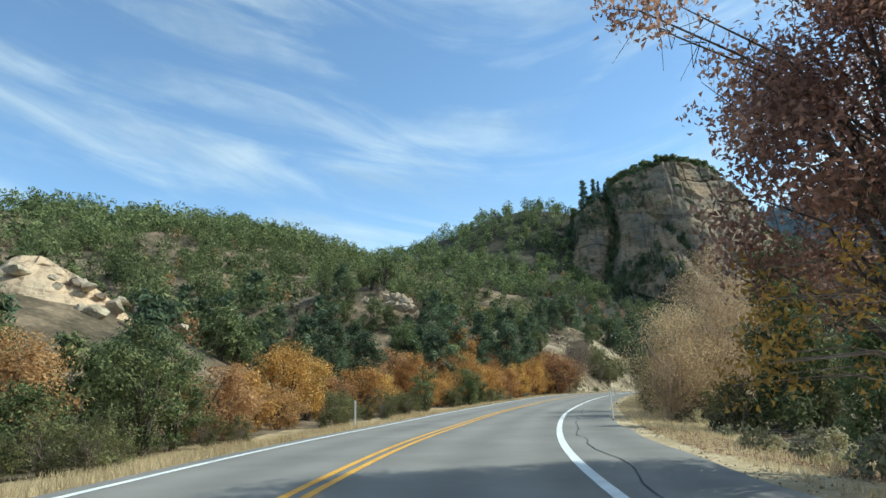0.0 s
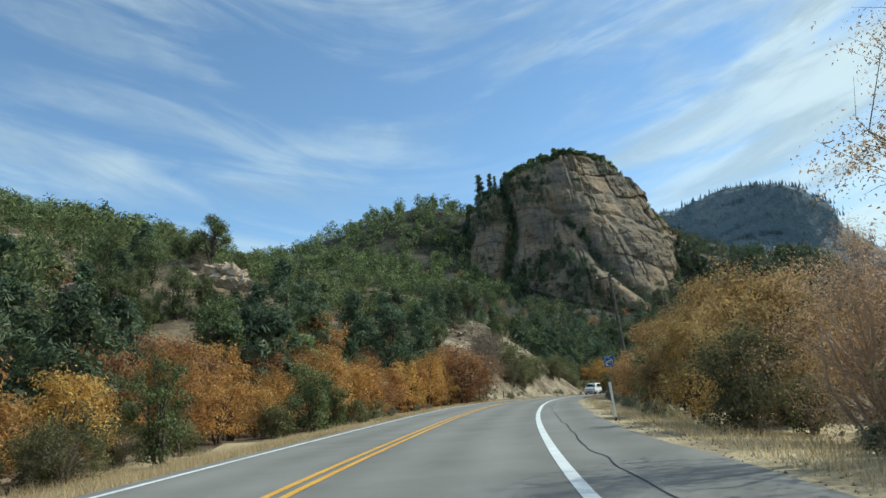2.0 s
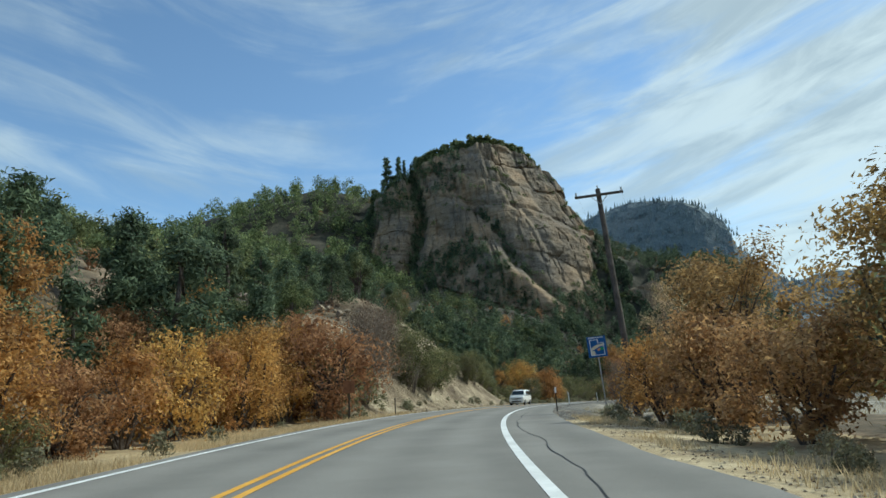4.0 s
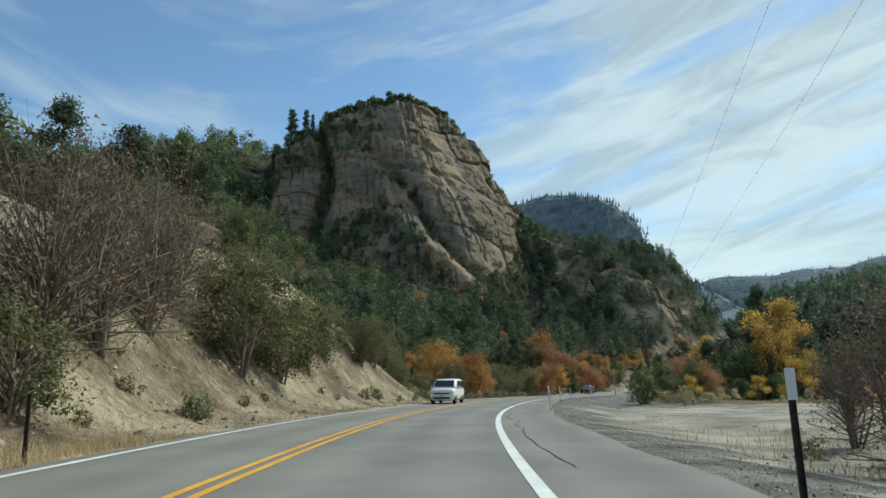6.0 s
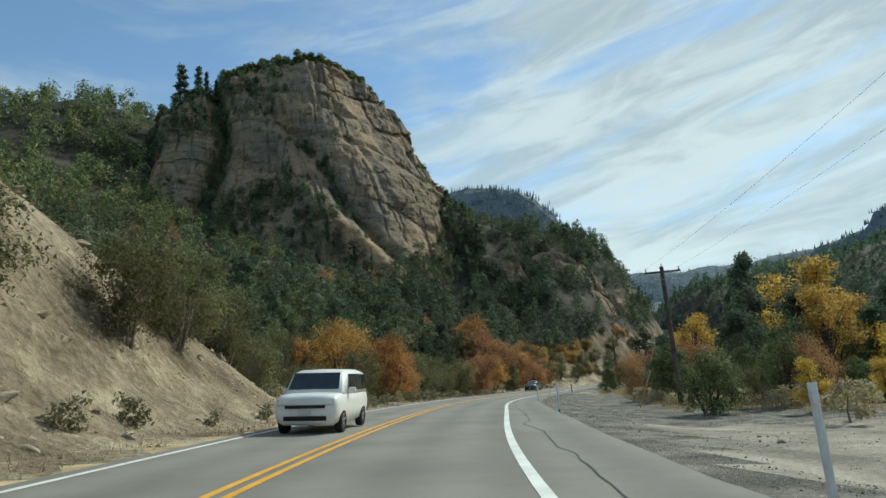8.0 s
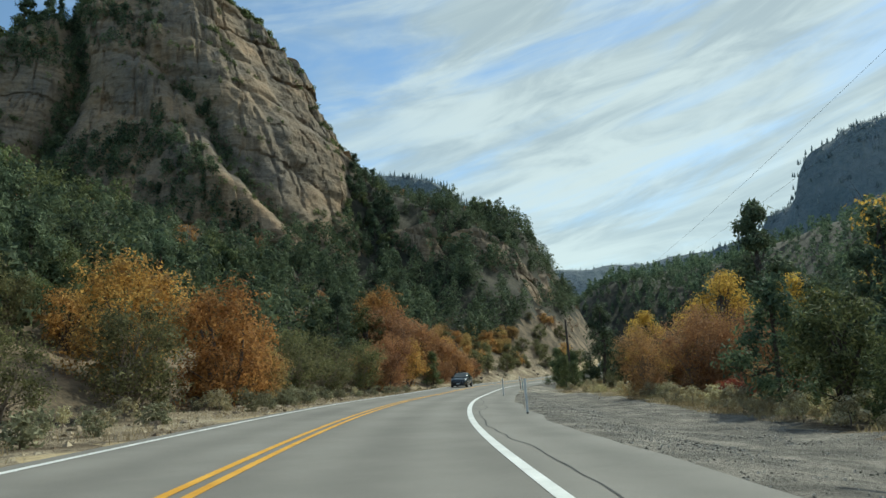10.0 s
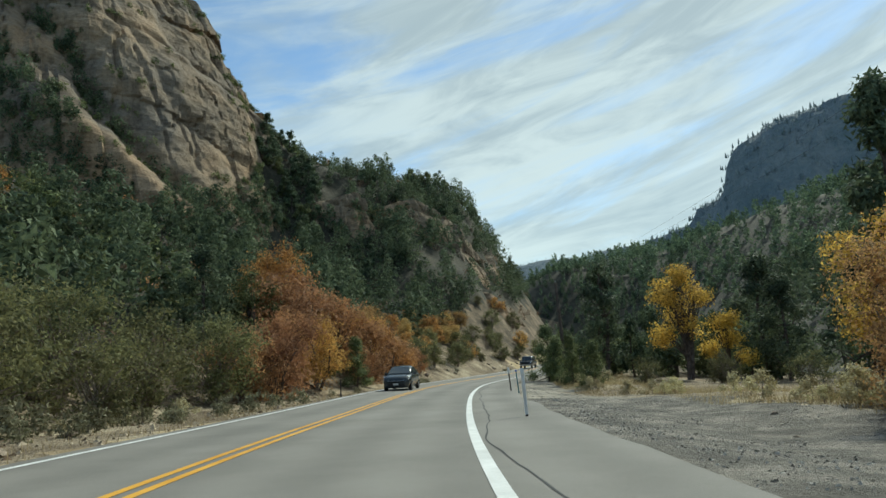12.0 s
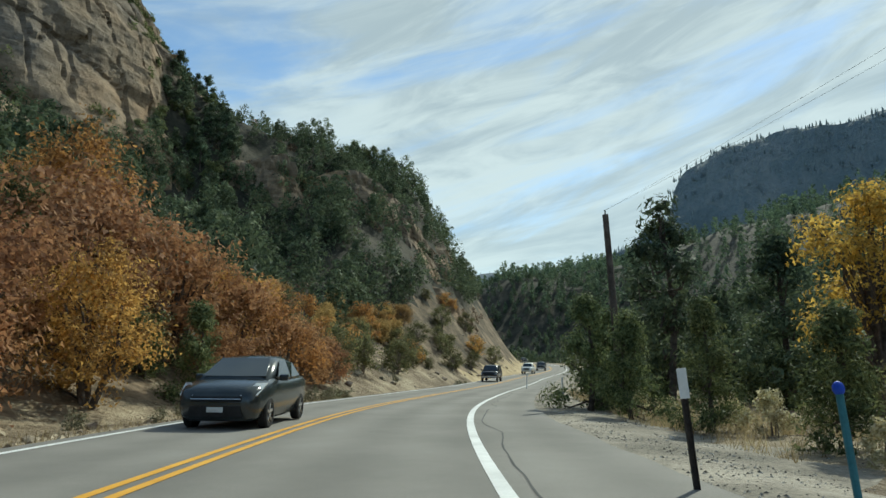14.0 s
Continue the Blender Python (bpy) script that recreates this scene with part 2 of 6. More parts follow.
M = {
    "asphalt": wheel_tracks(material("asphalt", (0.185, 0.174, 0.156), (0.242, 0.227, 0.204), 0.35, 0.85, (0.214, 0.20, 0.18), 45, 0.5, bump_dist=0.012)),
    "white_paint": material("white_paint", (0.62, 0.62, 0.6), (0.82, 0.82, 0.8), 1.5, 0.6, None, 40, 0.2, bump_dist=0.005),
    "yellow_paint": material("yellow_paint", (0.62, 0.30, 0.03), (0.78, 0.42, 0.06), 1.5, 0.6, None, 40, 0.2, bump_dist=0.005),
    "tar": material("tar", (0.012, 0.012, 0.012), (0.03, 0.03, 0.03), 4, 0.6),
    "soil": material("soil", (0.055, 0.044, 0.028), (0.28, 0.205, 0.135), 0.25, 0.95, (0.13, 0.098, 0.063), 2.2, 0.6, bump_dist=0.2),
    "litter": material("litter", (0.022, 0.024, 0.017), (0.085, 0.075, 0.052), 0.2, 0.95, (0.045, 0.042, 0.03), 2.2, 0.6, bump_dist=0.2),
    "verge": material("verge", (0.28, 0.21, 0.12), (0.56, 0.45, 0.28), 0.5, 0.95, (0.42, 0.325, 0.19), 7, 0.6, bump_dist=0.1),
    "gravel": material("gravel", (0.08, 0.074, 0.064), (0.29, 0.26, 0.22), 0.9, 0.95, (0.155, 0.14, 0.12), 16, 1.0, bump_dist=0.07),
    "lot": material("lot", (0.14, 0.125, 0.10), (0.42, 0.37, 0.30), 0.4, 0.95, (0.26, 0.23, 0.185), 11, 0.8, bump_dist=0.05),
    "bank": material("bank", (0.13, 0.095, 0.06), (0.47, 0.39, 0.27), 0.30, 0.95, (0.28, 0.22, 0.148), 3.5, 1.0, bump_dist=0.3),
    "rock": strata("rock"),
    "pale_rock": strata("pale_rock", (1.9, 1.95, 2.0)),
    "stone": material("stone", (0.20, 0.155, 0.11), (0.46, 0.38, 0.29), 1.2, 0.9, None, 9, 0.6, objvar=0.25),
    # far slopes: aerial haze is painted into this pale blue-grey colour
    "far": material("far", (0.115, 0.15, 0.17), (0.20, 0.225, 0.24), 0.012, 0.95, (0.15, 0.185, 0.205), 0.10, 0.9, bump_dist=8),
    # distant firs, paled and blued to paint haze over their green
    "farwood_haze": leafy("farwood_haze", (0.19, 0.24, 0.26), (0.29, 0.335, 0.355), (0.24, 0.29, 0.31), 0.6),
    "bark": material("bark", (0.05, 0.04, 0.035), (0.16, 0.13, 0.11), 3, 0.95, None, 20, 0.6),
    "grey_bark": material("grey_bark", (0.14, 0.11, 0.09), (0.30, 0.25, 0.20), 3, 0.95, None, 20, 0.5),
    "juniper": leafy("juniper", (0.056, 0.074, 0.034), (0.29, 0.312, 0.135), (0.15, 0.18, 0.078), 0.28),
    "pine": leafy("pine", (0.045, 0.066, 0.042), (0.22, 0.27, 0.152), (0.12, 0.16, 0.092), 0.30),
    "orange": leafy("orange", (0.25, 0.14, 0.06), (0.78, 0.47, 0.165), (0.52, 0.295, 0.095), 0.42),
    "rust": leafy("rust", (0.24, 0.13, 0.068), (0.62, 0.37, 0.175), (0.43, 0.245, 0.12), 0.42),
    "gold": leafy("gold", (0.38, 0.25, 0.06), (0.82, 0.57, 0.14), (0.62, 0.40, 0.095), 0.5),
    "ochre": leafy("ochre", (0.25, 0.165, 0.07), (0.64, 0.44, 0.19), (0.43, 0.29, 0.12), 0.48),
    "olive": leafy("olive", (0.085, 0.09, 0.045), (0.27, 0.26, 0.12), (0.165, 0.16, 0.075), 0.4),
    "tan": leafy("tan", (0.42, 0.285, 0.165), (0.80, 0.575, 0.35), (0.60, 0.425, 0.25), 0.55),
    "fallen": leafy("fallen", (0.12, 0.065, 0.045), (0.40, 0.24, 0.16), (0.25, 0.14, 0.09), 0.1),
    "tan_bark": material("tan_bark", (0.30, 0.215, 0.14), (0.58, 0.43, 0.30), 1.2, 0.85, None, 25, 0.4),
    "purple": leafy("purple", (0.16, 0.085, 0.075), (0.46, 0.26, 0.20), (0.28, 0.15, 0.115), 0.5),
    "sage": leafy("sage", (0.14, 0.14, 0.08), (0.36, 0.34, 0.22), None, 0.25),
    "brush": leafy("brush", (0.34, 0.29, 0.14), (0.80, 0.74, 0.52), None, 0.35),
    "straw": leafy("straw", (0.42, 0.32, 0.17), (0.80, 0.65, 0.40), None, 0.45),
    "drab": leafy("drab", (0.22, 0.165, 0.09), (0.50, 0.40, 0.24), None, 0.4),
    "scrub": leafy("scrub", (0.11, 0.08, 0.055), (0.33, 0.24, 0.17), (0.20, 0.145, 0.10), 0.3),
    "plastic_white": material("plastic_white", (0.62, 0.62, 0.60), (0.82, 0.82, 0.80), 3, 0.5, None, 25, 0.1),
    "post_dark": material("post_dark", (0.02, 0.018, 0.016), (0.07, 0.055, 0.045), 6, 0.7, None, 40, 0.2),
    "steel": material("steel", (0.28, 0.28, 0.28), (0.45, 0.45, 0.45), 5, 0.45, None, 40, 0.1, metallic=0.8),
    "sign_blue": material("sign_blue", (0.012, 0.075, 0.24), (0.02, 0.11, 0.32), 4, 0.45, None, 30, 0.05),
    "sign_white": material("sign_white", (0.7, 0.7, 0.68), (0.82, 0.82, 0.8), 4, 0.45, None, 30, 0.05),
    "sign_tan": material("sign_tan", (0.55, 0.48, 0.34), (0.7, 0.62, 0.46), 4, 0.5, None, 30, 0.05),
    "sign_green": material("sign_green", (0.03, 0.24, 0.10), (0.05, 0.34, 0.14), 4, 0.5, None, 30, 0.05),
    "sign_orange": material("sign_orange", (0.5, 0.22, 0.10), (0.62, 0.30, 0.16), 4, 0.5, None, 30, 0.05),
    "sign_brown": material("sign_brown", (0.16, 0.07, 0.035), (0.26, 0.12, 0.06), 4, 0.7, None, 30, 0.1),
    "marker_blue": material("marker_blue", (0.01, 0.05, 0.42), (0.02, 0.09, 0.6), 4, 0.5, None, 30, 0.05),
    "teal": material("teal", (0.03, 0.14, 0.18), (0.06, 0.22, 0.27), 5, 0.5, None, 30, 0.1),
    "pole_wood": material("pole_wood", (0.05, 0.042, 0.036), (0.16, 0.13, 0.11), 2, 0.9, None, 30, 0.5),
    "porcelain": material("porcelain", (0.5, 0.52, 0.5), (0.65, 0.66, 0.64), 5, 0.25, None, 30, 0.0),
    "guard_yellow": material("guard_yellow", (0.55, 0.33, 0.05), (0.7, 0.45, 0.09), 5, 0.6, None, 30, 0.1),
    "car_white": material("car_white", (0.74, 0.74, 0.72), (0.82, 0.82, 0.80), 2, 0.28, None, 60, 0.0, spec=0.6),
    "car_dark": material("car_dark", (0.022, 0.028, 0.030), (0.04, 0.048, 0.05), 2, 0.2, None, 60, 0.0, spec=0.7),
    "car_black": material("car_black", (0.012, 0.012, 0.014), (0.03, 0.03, 0.032), 2, 0.25, None, 60, 0.0, spec=0.7),
    "car_glass": material("car_glass", (0.012, 0.018, 0.02), (0.03, 0.038, 0.04), 1, 0.06, None, 60, 0.0, spec=0.9),
    "tyre": material("tyre", (0.012, 0.012, 0.012), (0.03, 0.03, 0.03), 8, 0.85, None, 60, 0.3),
    "rim": material("rim", (0.45, 0.45, 0.46), (0.62, 0.62, 0.63), 8, 0.3, None, 60, 0.0, metallic=0.8),
    "headlamp": material("headlamp", (0.42, 0.44, 0.45), (0.62, 0.64, 0.65), 9, 0.15, None, 60, 0.0, spec=0.8),
    "trim_black": material("trim_black", (0.01, 0.01, 0.01), (0.025, 0.025, 0.025), 8, 0.6, None, 60, 0.1),
    "plate": material("plate", (0.5, 0.5, 0.48), (0.65, 0.65, 0.62), 8, 0.5, None, 60, 0.0),
    "red": leafy("red", (0.22, 0.07, 0.04), (0.45, 0.16, 0.08), None, 0.35),
}

# ---- plan of the road: the double yellow line, with its height ----
ROAD = [(-9.0, -140, 1.2), (-5.2, -60, 0.9), (-2.9, -20, 0.45), (-1.78, 8, 0.08), (-1.1, 15.5, 0.05), (1.2, 28.8, -0.03), (2.35, 34.5, 0.0), (6.5, 50.1, 0.08), (8.5, 56.8, 0.14), (13.8, 72.5, 0.27), (19.85, 87, 0.27), (29.1, 105, 0.12), (38.8, 120.3, -0.15), (49.3, 134.2, -0.38), (60.6, 148.6, -0.79), (72.9, 161.8, -1.14), (83.4, 171.6, -1.43), (94.4, 181.2, -1.61), (104.8, 189.2, -1.73), (122.8, 200.2, -1.95), (147, 213, -2.0), (174.6, 227.0, -1.7), (200, 238.5, -1.25), (222, 249.5, -0.8), (244, 262, -0.2), (264, 276.5, 0.6), (284, 295, 1.5), (302, 318, 2.4), (318, 350, 3.5), (330, 390, 5), (350, 470, 8), (420, 640, 16), (900, 1300, 40)]


def spline(points, step):
    """A smooth line through points (centripetal cubic), about every step metres."""
    P = [np.array(p, float) for p in points]
    P = [2 * P[0] - P[1]] + P + [2 * P[-1] - P[-2]]
    out = []
    for a, b, c, d in zip(P, P[1:], P[2:], P[3:]):
        ta = 0.0
        tb = ta + np.linalg.norm(b - a) ** 0.5
        tcc = tb + np.linalg.norm(c - b) ** 0.5
        td = tcc + np.linalg.norm(d - c) ** 0.5
        n = max(2, int(np.linalg.norm(c - b) / step))
        for t in np.linspace(tb, tcc, n, endpoint=False):
            a1 = (tb - t) / (tb - ta) * a + (t - ta) / (tb - ta) * b
            a2 = (tcc - t) / (tcc - tb) * b + (t - tb) / (tcc - tb) * c
            a3 = (td - t) / (td - tcc) * c + (t - tcc) / (td - tcc) * d
            b1 = (tcc - t) / (tcc - ta) * a1 + (t - ta) / (tcc - ta) * a2
            b2 = (td - t) / (td - tb) * a2 + (t - tb) / (td - tb) * a3
            out.append((tcc - t) / (tcc - tb) * b1 + (t - tb) / (tcc - tb) * b2)
    return np.array(out + [P[-2]])


LINE = spline(ROAD, 1.5)
for _ in range(12):
    LINE[1:-1] = (LINE[:-2] + 2 * LINE[1:-1] + LINE[2:]) / 4
TAN = np.gradient(LINE[:, :2], axis=0)
TAN /= np.linalg.norm(TAN, axis=1)[:, None]
STA = np.concatenate([[0], np.cumsum(np.linalg.norm(np.diff(LINE[:, :2], axis=0), axis=1))])
STA -= np.interp(0, LINE[:, 1], STA)      # station 0 is abreast of the first eye
BANK = 0.02                               # the carriageway falls to the right


def road_at(x, y):
    """Station, distance to the left of the yellow line and road height, for arrays of places."""
    x, y = np.atleast_1d(np.asarray(x, float)), np.atleast_1d(np.asarray(y, float))
    s, d, z = np.empty(len(x)), np.empty(len(x)), np.empty(len(x))
    for i in range(0, len(x), 4000):
        q = np.stack([x[i:i + 4000], y[i:i + 4000]], 1)
        j = np.argmin(((q[:, None, :] - LINE[None, :, :2]) ** 2).sum(2), axis=1)
        off = q - LINE[j, :2]
        along = (off * TAN[j]).sum(1)
        dist = np.hypot(off[:, 0], off[:, 1])
        side_of = TAN[j, 0] * off[:, 1] - TAN[j, 1] * off[:, 0]
        s[i:i + 4000], z[i:i + 4000] = STA[j] + np.clip(along, -2, 2), LINE[j, 2]
        d[i:i + 4000] = np.where(np.abs(along) < 3, side_of, np.sign(side_of) * dist)
    return s, d, z


def place(s, d):
    """The place at station s, d metres to the left of the yellow line."""
    x, y = np.interp(s, STA, LINE[:, 0]), np.interp(s, STA, LINE[:, 1])
    tx, ty = np.interp(s, STA, TAN[:, 0]), np.interp(s, STA, TAN[:, 1])
    return x - ty * d, y + tx * d


def heading(s):
    """Degrees about z for a thing whose front looks along +y, to look along the road at station s."""
    return math.degrees(math.atan2(np.interp(s, STA, TAN[:, 1]), np.interp(s, STA, TAN[:, 0]))) - 90


def vnoise(x, y, seed):
    """Smooth noise of about -1 to 1 on arrays."""
    xi, yi = np.floor(x), np.floor(y)
    fx, fy = x - xi, y - yi
    fx, fy = fx * fx * (3 - 2 * fx), fy * fy * (3 - 2 * fy)

    def h(a, b):
        v = np.sin(a * 127.1 + b * 311.7 + seed * 74.7) * 43758.5453
        return (v - np.floor(v)) * 2 - 1
    return (h(xi, yi) * (1 - fx) + h(xi + 1, yi) * fx) * (1 - fy) + (h(xi, yi + 1) * (1 - fx) + h(xi + 1, yi + 1) * fx) * fy


def fbm(x, y, scale, seed, octaves=4):
    v, a, f = 0.0, 1.0, 1.0 / scale
    for i in range(octaves):
        v, a, f = v + a * vnoise(x * f, y * f, seed + i), a * 0.5, f * 2.1
    return v


def smin(a, b, q):
    h = np.clip(0.5 + 0.5 * (b - a) / q, 0, 1)
    return b * (1 - h) + a * h - q * h * (1 - h)


def sstep(a, b, v):
    t = np.clip((v - a) / (b - a), 0, 1)
    return t * t * (3 - 2 * t)


def hill(x, y, cx, cy, rx, ry, turn, power=1.0):
    c, s = math.cos(radians(turn)), math.sin(radians(turn))
    u, v = ((x - cx) * c + (y - cy) * s) / rx, (-(x - cx) * s + (y - cy) * c) / ry
    return np.exp(-(u * u + v * v) ** power)


def terrain(x, y):
    x, y = np.atleast_1d(np.asarray(x, float)), np.atleast_1d(np.asarray(y, float))
    s, d, zr = road_at(x, y)
    far = sstep(430, 900, np.hypot(x - 60, y - 120))
    # left: a cut bank beside the road, then the long hillside
    k = np.interp(s, [-50, 40, 70, 110, 150, 215, 245, 270, 302, 380, 450], [0.13, 0.16, 0.28, 0.42, 0.44, 0.46, 0.50, 0.56, 0.76, 0.80, 0.62])
    start = np.interp(s, [-20, 60, 90, 105, 150, 165, 210, 240, 330], [12, 11, 9, 7, 7, 12, 11, 6.5, 6])
    cap = np.interp(s, [-60, 60, 140, 200, 250, 300, 385, 450], [30, 45, 70, 84, 78, 64, 58, 40])
    left = smin(k * np.clip(d - start, 0, None), cap, 12)
    left += fbm(x, y, 34, 3) * 3.2 * sstep(14, 60, d)
    cut = sstep(92, 112, s) * (1 - sstep(136, 158, s))
    left += cut * (5.2 * sstep(4.6, 12.5, d) - 2.2 * sstep(14, 30, d))
    # a gully between the near hillside and the ridge behind it
    left -= 13 * hill(x, y, -5, 215, 20, 75, 18) * sstep(20, 60, d)
    left -= (9 * hill(x, y, -84, 165, 26, 38, 0) + 7 * hill(x, y, -72, 226, 26, 36, 0) + 6 * hill(x, y, -48, 300, 34, 36, 0)) * sstep(20, 60, d)
    # the ridge behind the butte, and the butte's body
    left += (7.6 * hill(x, y, -9, 93, 15, 17, 20) + 6.0 * hill(x, y, -27, 43, 14, 14, 0)) * sstep(10, 22, d)
    left += 3.0 * hill(x, y, 176, 250, 16, 16, 0) - 16 * hill(x, y, 154, 268, 27, 22, -30) - 8 * hill(x, y, 171, 308, 17, 16, 0)
    left += 20 * hill(x, y, 60, 352, 58, 30, 10) + 12 * hill(x, y, 128, 350, 40, 22, 0) - 10 * hill(x, y, 100, 290, 36, 20, -12)
    left += 16 * sstep(7, 34, d) * sstep(280, 312, s) * (1 - sstep(395, 460, s)) + fbm(x, y, 12, 13, 3) * 1.6 * sstep(8, 24, d) * sstep(240, 290, s)
    left += 2.6 * hill(x, y, -8.5, 96, 7, 6, 0) + 3.4 * hill(x, y, 25.3, 133, 7, 8, 0)
    # the ridge runs on behind its nose
    left += 9 * hill(x, y, 238, 300, 26, 15, 20) + 7 * hill(x, y, 211, 287, 12, 11, 0)
    # saddles in the skyline
    left -= 15 * hill(x, y, -46, 339, 44, 46, 0) + 9 * hill(x, y, -106, 237, 20, 26, 0) + 5 * hill(x, y, -132, 190, 22, 30, 0) + 8 * hill(x, y, 197, 323, 16, 16, 0)
    low = -0.35 * sstep(3.0, 6, d) * (1 - sstep(60, 120, s) * (1 - sstep(175, 240, s)))
    # right: gravel lay-by, creek bottom, then wooded slopes
    e = -d
    right = -0.35 * sstep(6, 10, e) - 0.9 * sstep(14, 30, e) * (1 - sstep(84, 98, s) * (1 - sstep(150, 170, s)))
    right += smin(np.interp(s, [0, 170, 215, 300], [0.36, 0.38, 0.64, 0.64]) * np.clip(e - np.interp(s, [0, 120, 170, 215, 300], [55, 88, 74, 50, 34]), 0, None), 72 + 0 * e, 18)
    right += fbm(x, y, 40, 9) * 2.6 * sstep(50, 120, e)
    right += 26 * hill(x, y, 385, 378, 50, 36, 0)
    right -= 10 * hill(x, y, 465, 345, 50, 50, 0) + 13 * hill(x, y, 501, 465, 60, 60, 0)
    z = zr + np.where(d > 0, left + low, right)
    edge = np.where(d > 0, sstep(3.2, 7, d), sstep(6.0, 9, e))
    z += (fbm(x, y, 5, 5, 3) * 0.16) * edge * sstep(0, 12, np.abs(d))
    z = z - np.clip(d, -6.2, 3.2) * -BANK * 1.0 - 0.05
    # distance
    z = z * (1 - far) + far * 30
    return z


def gravel_edge(s):
    """How far the gravel reaches right of the yellow line."""
    return np.interp(s, [84, 90, 130, 150, 165, 195, 213, 260], [7, 30, 30, 13, 13, 13, 9, 8])


def mesh_object(name, verts, faces, mats, parent=None, smooth=False, face_mats=None):
    me = bpy.data.meshes.new(name)
    me.from_pydata([tuple(v) for v in verts], [], [tuple(f) for f in faces])
    for m in mats:
        me.materials.append(m)
    if face_mats is not None:
        me.polygons.foreach_set("material_index", np.asarray(face_mats, dtype=np.int32))
    if smooth:
        me.polygons.foreach_set("use_smooth", np.ones(len(me.polygons), dtype=bool))
    me.update()
    ob = new(name, me)
    if parent:
        ob.parent = parent
    return ob


# ---- ground ----
def axis(lo, hi, step, ends):
    mid = list(np.arange(lo, hi + step, step))
    a, b, st = [lo], [mid[-1]], step
    while a[-1] > -ends:
        st *= 1.16
        a.append(a[-1] - st)
    st = step
    while b[-1] < ends:
        st *= 1.16
        b.append(b[-1] + st)
    return np.array(a[:0:-1] + mid + b[1:])


gx, gy = axis(-62, 262, 1.6, 3200), axis(-12, 322, 1.6, 3200)
X, Y = np.meshgrid(gx, gy)
Z = terrain(X.ravel(), Y.ravel()).reshape(X.shape)
S_, D_, _z = road_at(X.ravel(), Y.ravel())
nx, ny = len(gx), len(gy)
idx = np.arange(nx * ny).reshape(ny, nx)
quads = np.stack([idx[:-1, :-1], idx[:-1, 1:], idx[1:, 1:], idx[1:, :-1]], -1).reshape(-1, 4)
cx, cy = X.ravel()[quads].mean(1), Y.ravel()[quads].mean(1)
qs, qd = S_[quads].mean(1), D_[quads].mean(1)
wob = fbm(cx, cy, 7, 40, 3)
fm = np.zeros(len(quads), dtype=np.int32)                                     # soil
fm[(np.abs(qd + 1.2) < 9.5 + wob * 1.2)] = 1                                   # dry grass verge
fm[(qd < -4) & (qd > -gravel_edge(qs) - wob * 0.6) & (qs > 84)] = 2              # gravel
fm[(qd < -5) & (qd > -gravel_edge(qs) - wob * 0.6) & (qs > 203)] = 6         # sandy edge
fm[(qd < -7.4 + wob * 0.5) & (qd > -gravel_edge(qs) - wob * 0.6) & (qs > 86) & (qs < 142)] = 6        # the lay-by
fm[(qd < -gravel_edge(qs) - wob * 0.6) & (qd > -18 + wob * 2) & (qs > 128)] = 3     # bare earth under the brush
fm[(qd > 3.5) & (qd < 15 + 3 * wob) & (qs > 96) & (qs < 158)] = 3               # bare cut bank
fm[(qd > 3.5) & (qd < 11 + 2 * wob) & (qs >= 158) & (qs < 300)] = 3
fm[(qd < -32) & (qs > 120)] = 5                                               # forest floor
fm[(qd > 18) & (qs > 205)] = 5
# remote ground takes the colour with haze painted in
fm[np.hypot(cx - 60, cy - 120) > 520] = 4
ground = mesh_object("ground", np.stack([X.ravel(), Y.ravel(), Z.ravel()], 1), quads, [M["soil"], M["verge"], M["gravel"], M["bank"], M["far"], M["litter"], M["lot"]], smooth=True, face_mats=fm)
tagged(ground, "canyon floor and hillsides of dry soil and scrub", "ground", kind="structure")


# ---- road ----
def strip(name, d0, d1, lift, mat, s0=-45, s1=520, wob=0.0, step=1.5, parent=None):
    """A ribbon along the road from d0 (right) to d1 (left), lift above the carriageway."""
    ss = np.arange(s0, s1, step)
    vs, fs = [], []
    zz = np.interp(ss, STA, LINE[:, 2])
    w = wob * fbm(ss, ss * 0 + d0, 3.0, 8, 3) if wob else ss * 0
    for d, ww in ((d0, w), (d1, 0)):
        x, y = place(ss, d + ww)
        vs.append(np.stack([x, y, zz + (d + ww) * BANK + lift], 1))
    v = np.concatenate(vs)
    n = len(ss)
    return mesh_object(name, v, [(i, i + 1, n + i + 1, n + i) for i in range(n - 1)], [mat], parent)


road = strip("road", -5.75, 3.25, 0.0, M["asphalt"], wob=0.12)
width_at = road.data.attributes.new("across", "FLOAT", "POINT")
half_n = len(road.data.vertices) // 2
width_at.data.foreach_set("value", np.repeat([-5.75, 3.25], half_n).astype(np.float32))
tagged(road, "two-lane asphalt road, grey and worn", "road", kind="structure")
for nm, a, b, mt in (("edge_line", -3.72, -3.55, "white_paint"), ("edge_line", 2.78, 2.92, "white_paint"), ("centre_line", -0.20, -0.08, "yellow_paint"), ("centre_line", 0.06, 0.18, "yellow_paint")):
    strip(nm, a, b, 0.006, M[mt], parent=road)

# ---- the butte: a stepped sandstone face ----
FOOT = [(38, 334, 55, 66), (50, 314, 47, 72), (62, 297, 42, 86), (80, 281, 31, 100), (97, 269, 27, 105), (113, 264, 25, 106), (129, 267, 25, 105), (144.5, 272, 25, 99), (157.5, 280, 26, 83), (167, 287, 26, 65), (175, 293, 31, 58), (184, 302, 33, 56), (190, 322, 39, 58)]


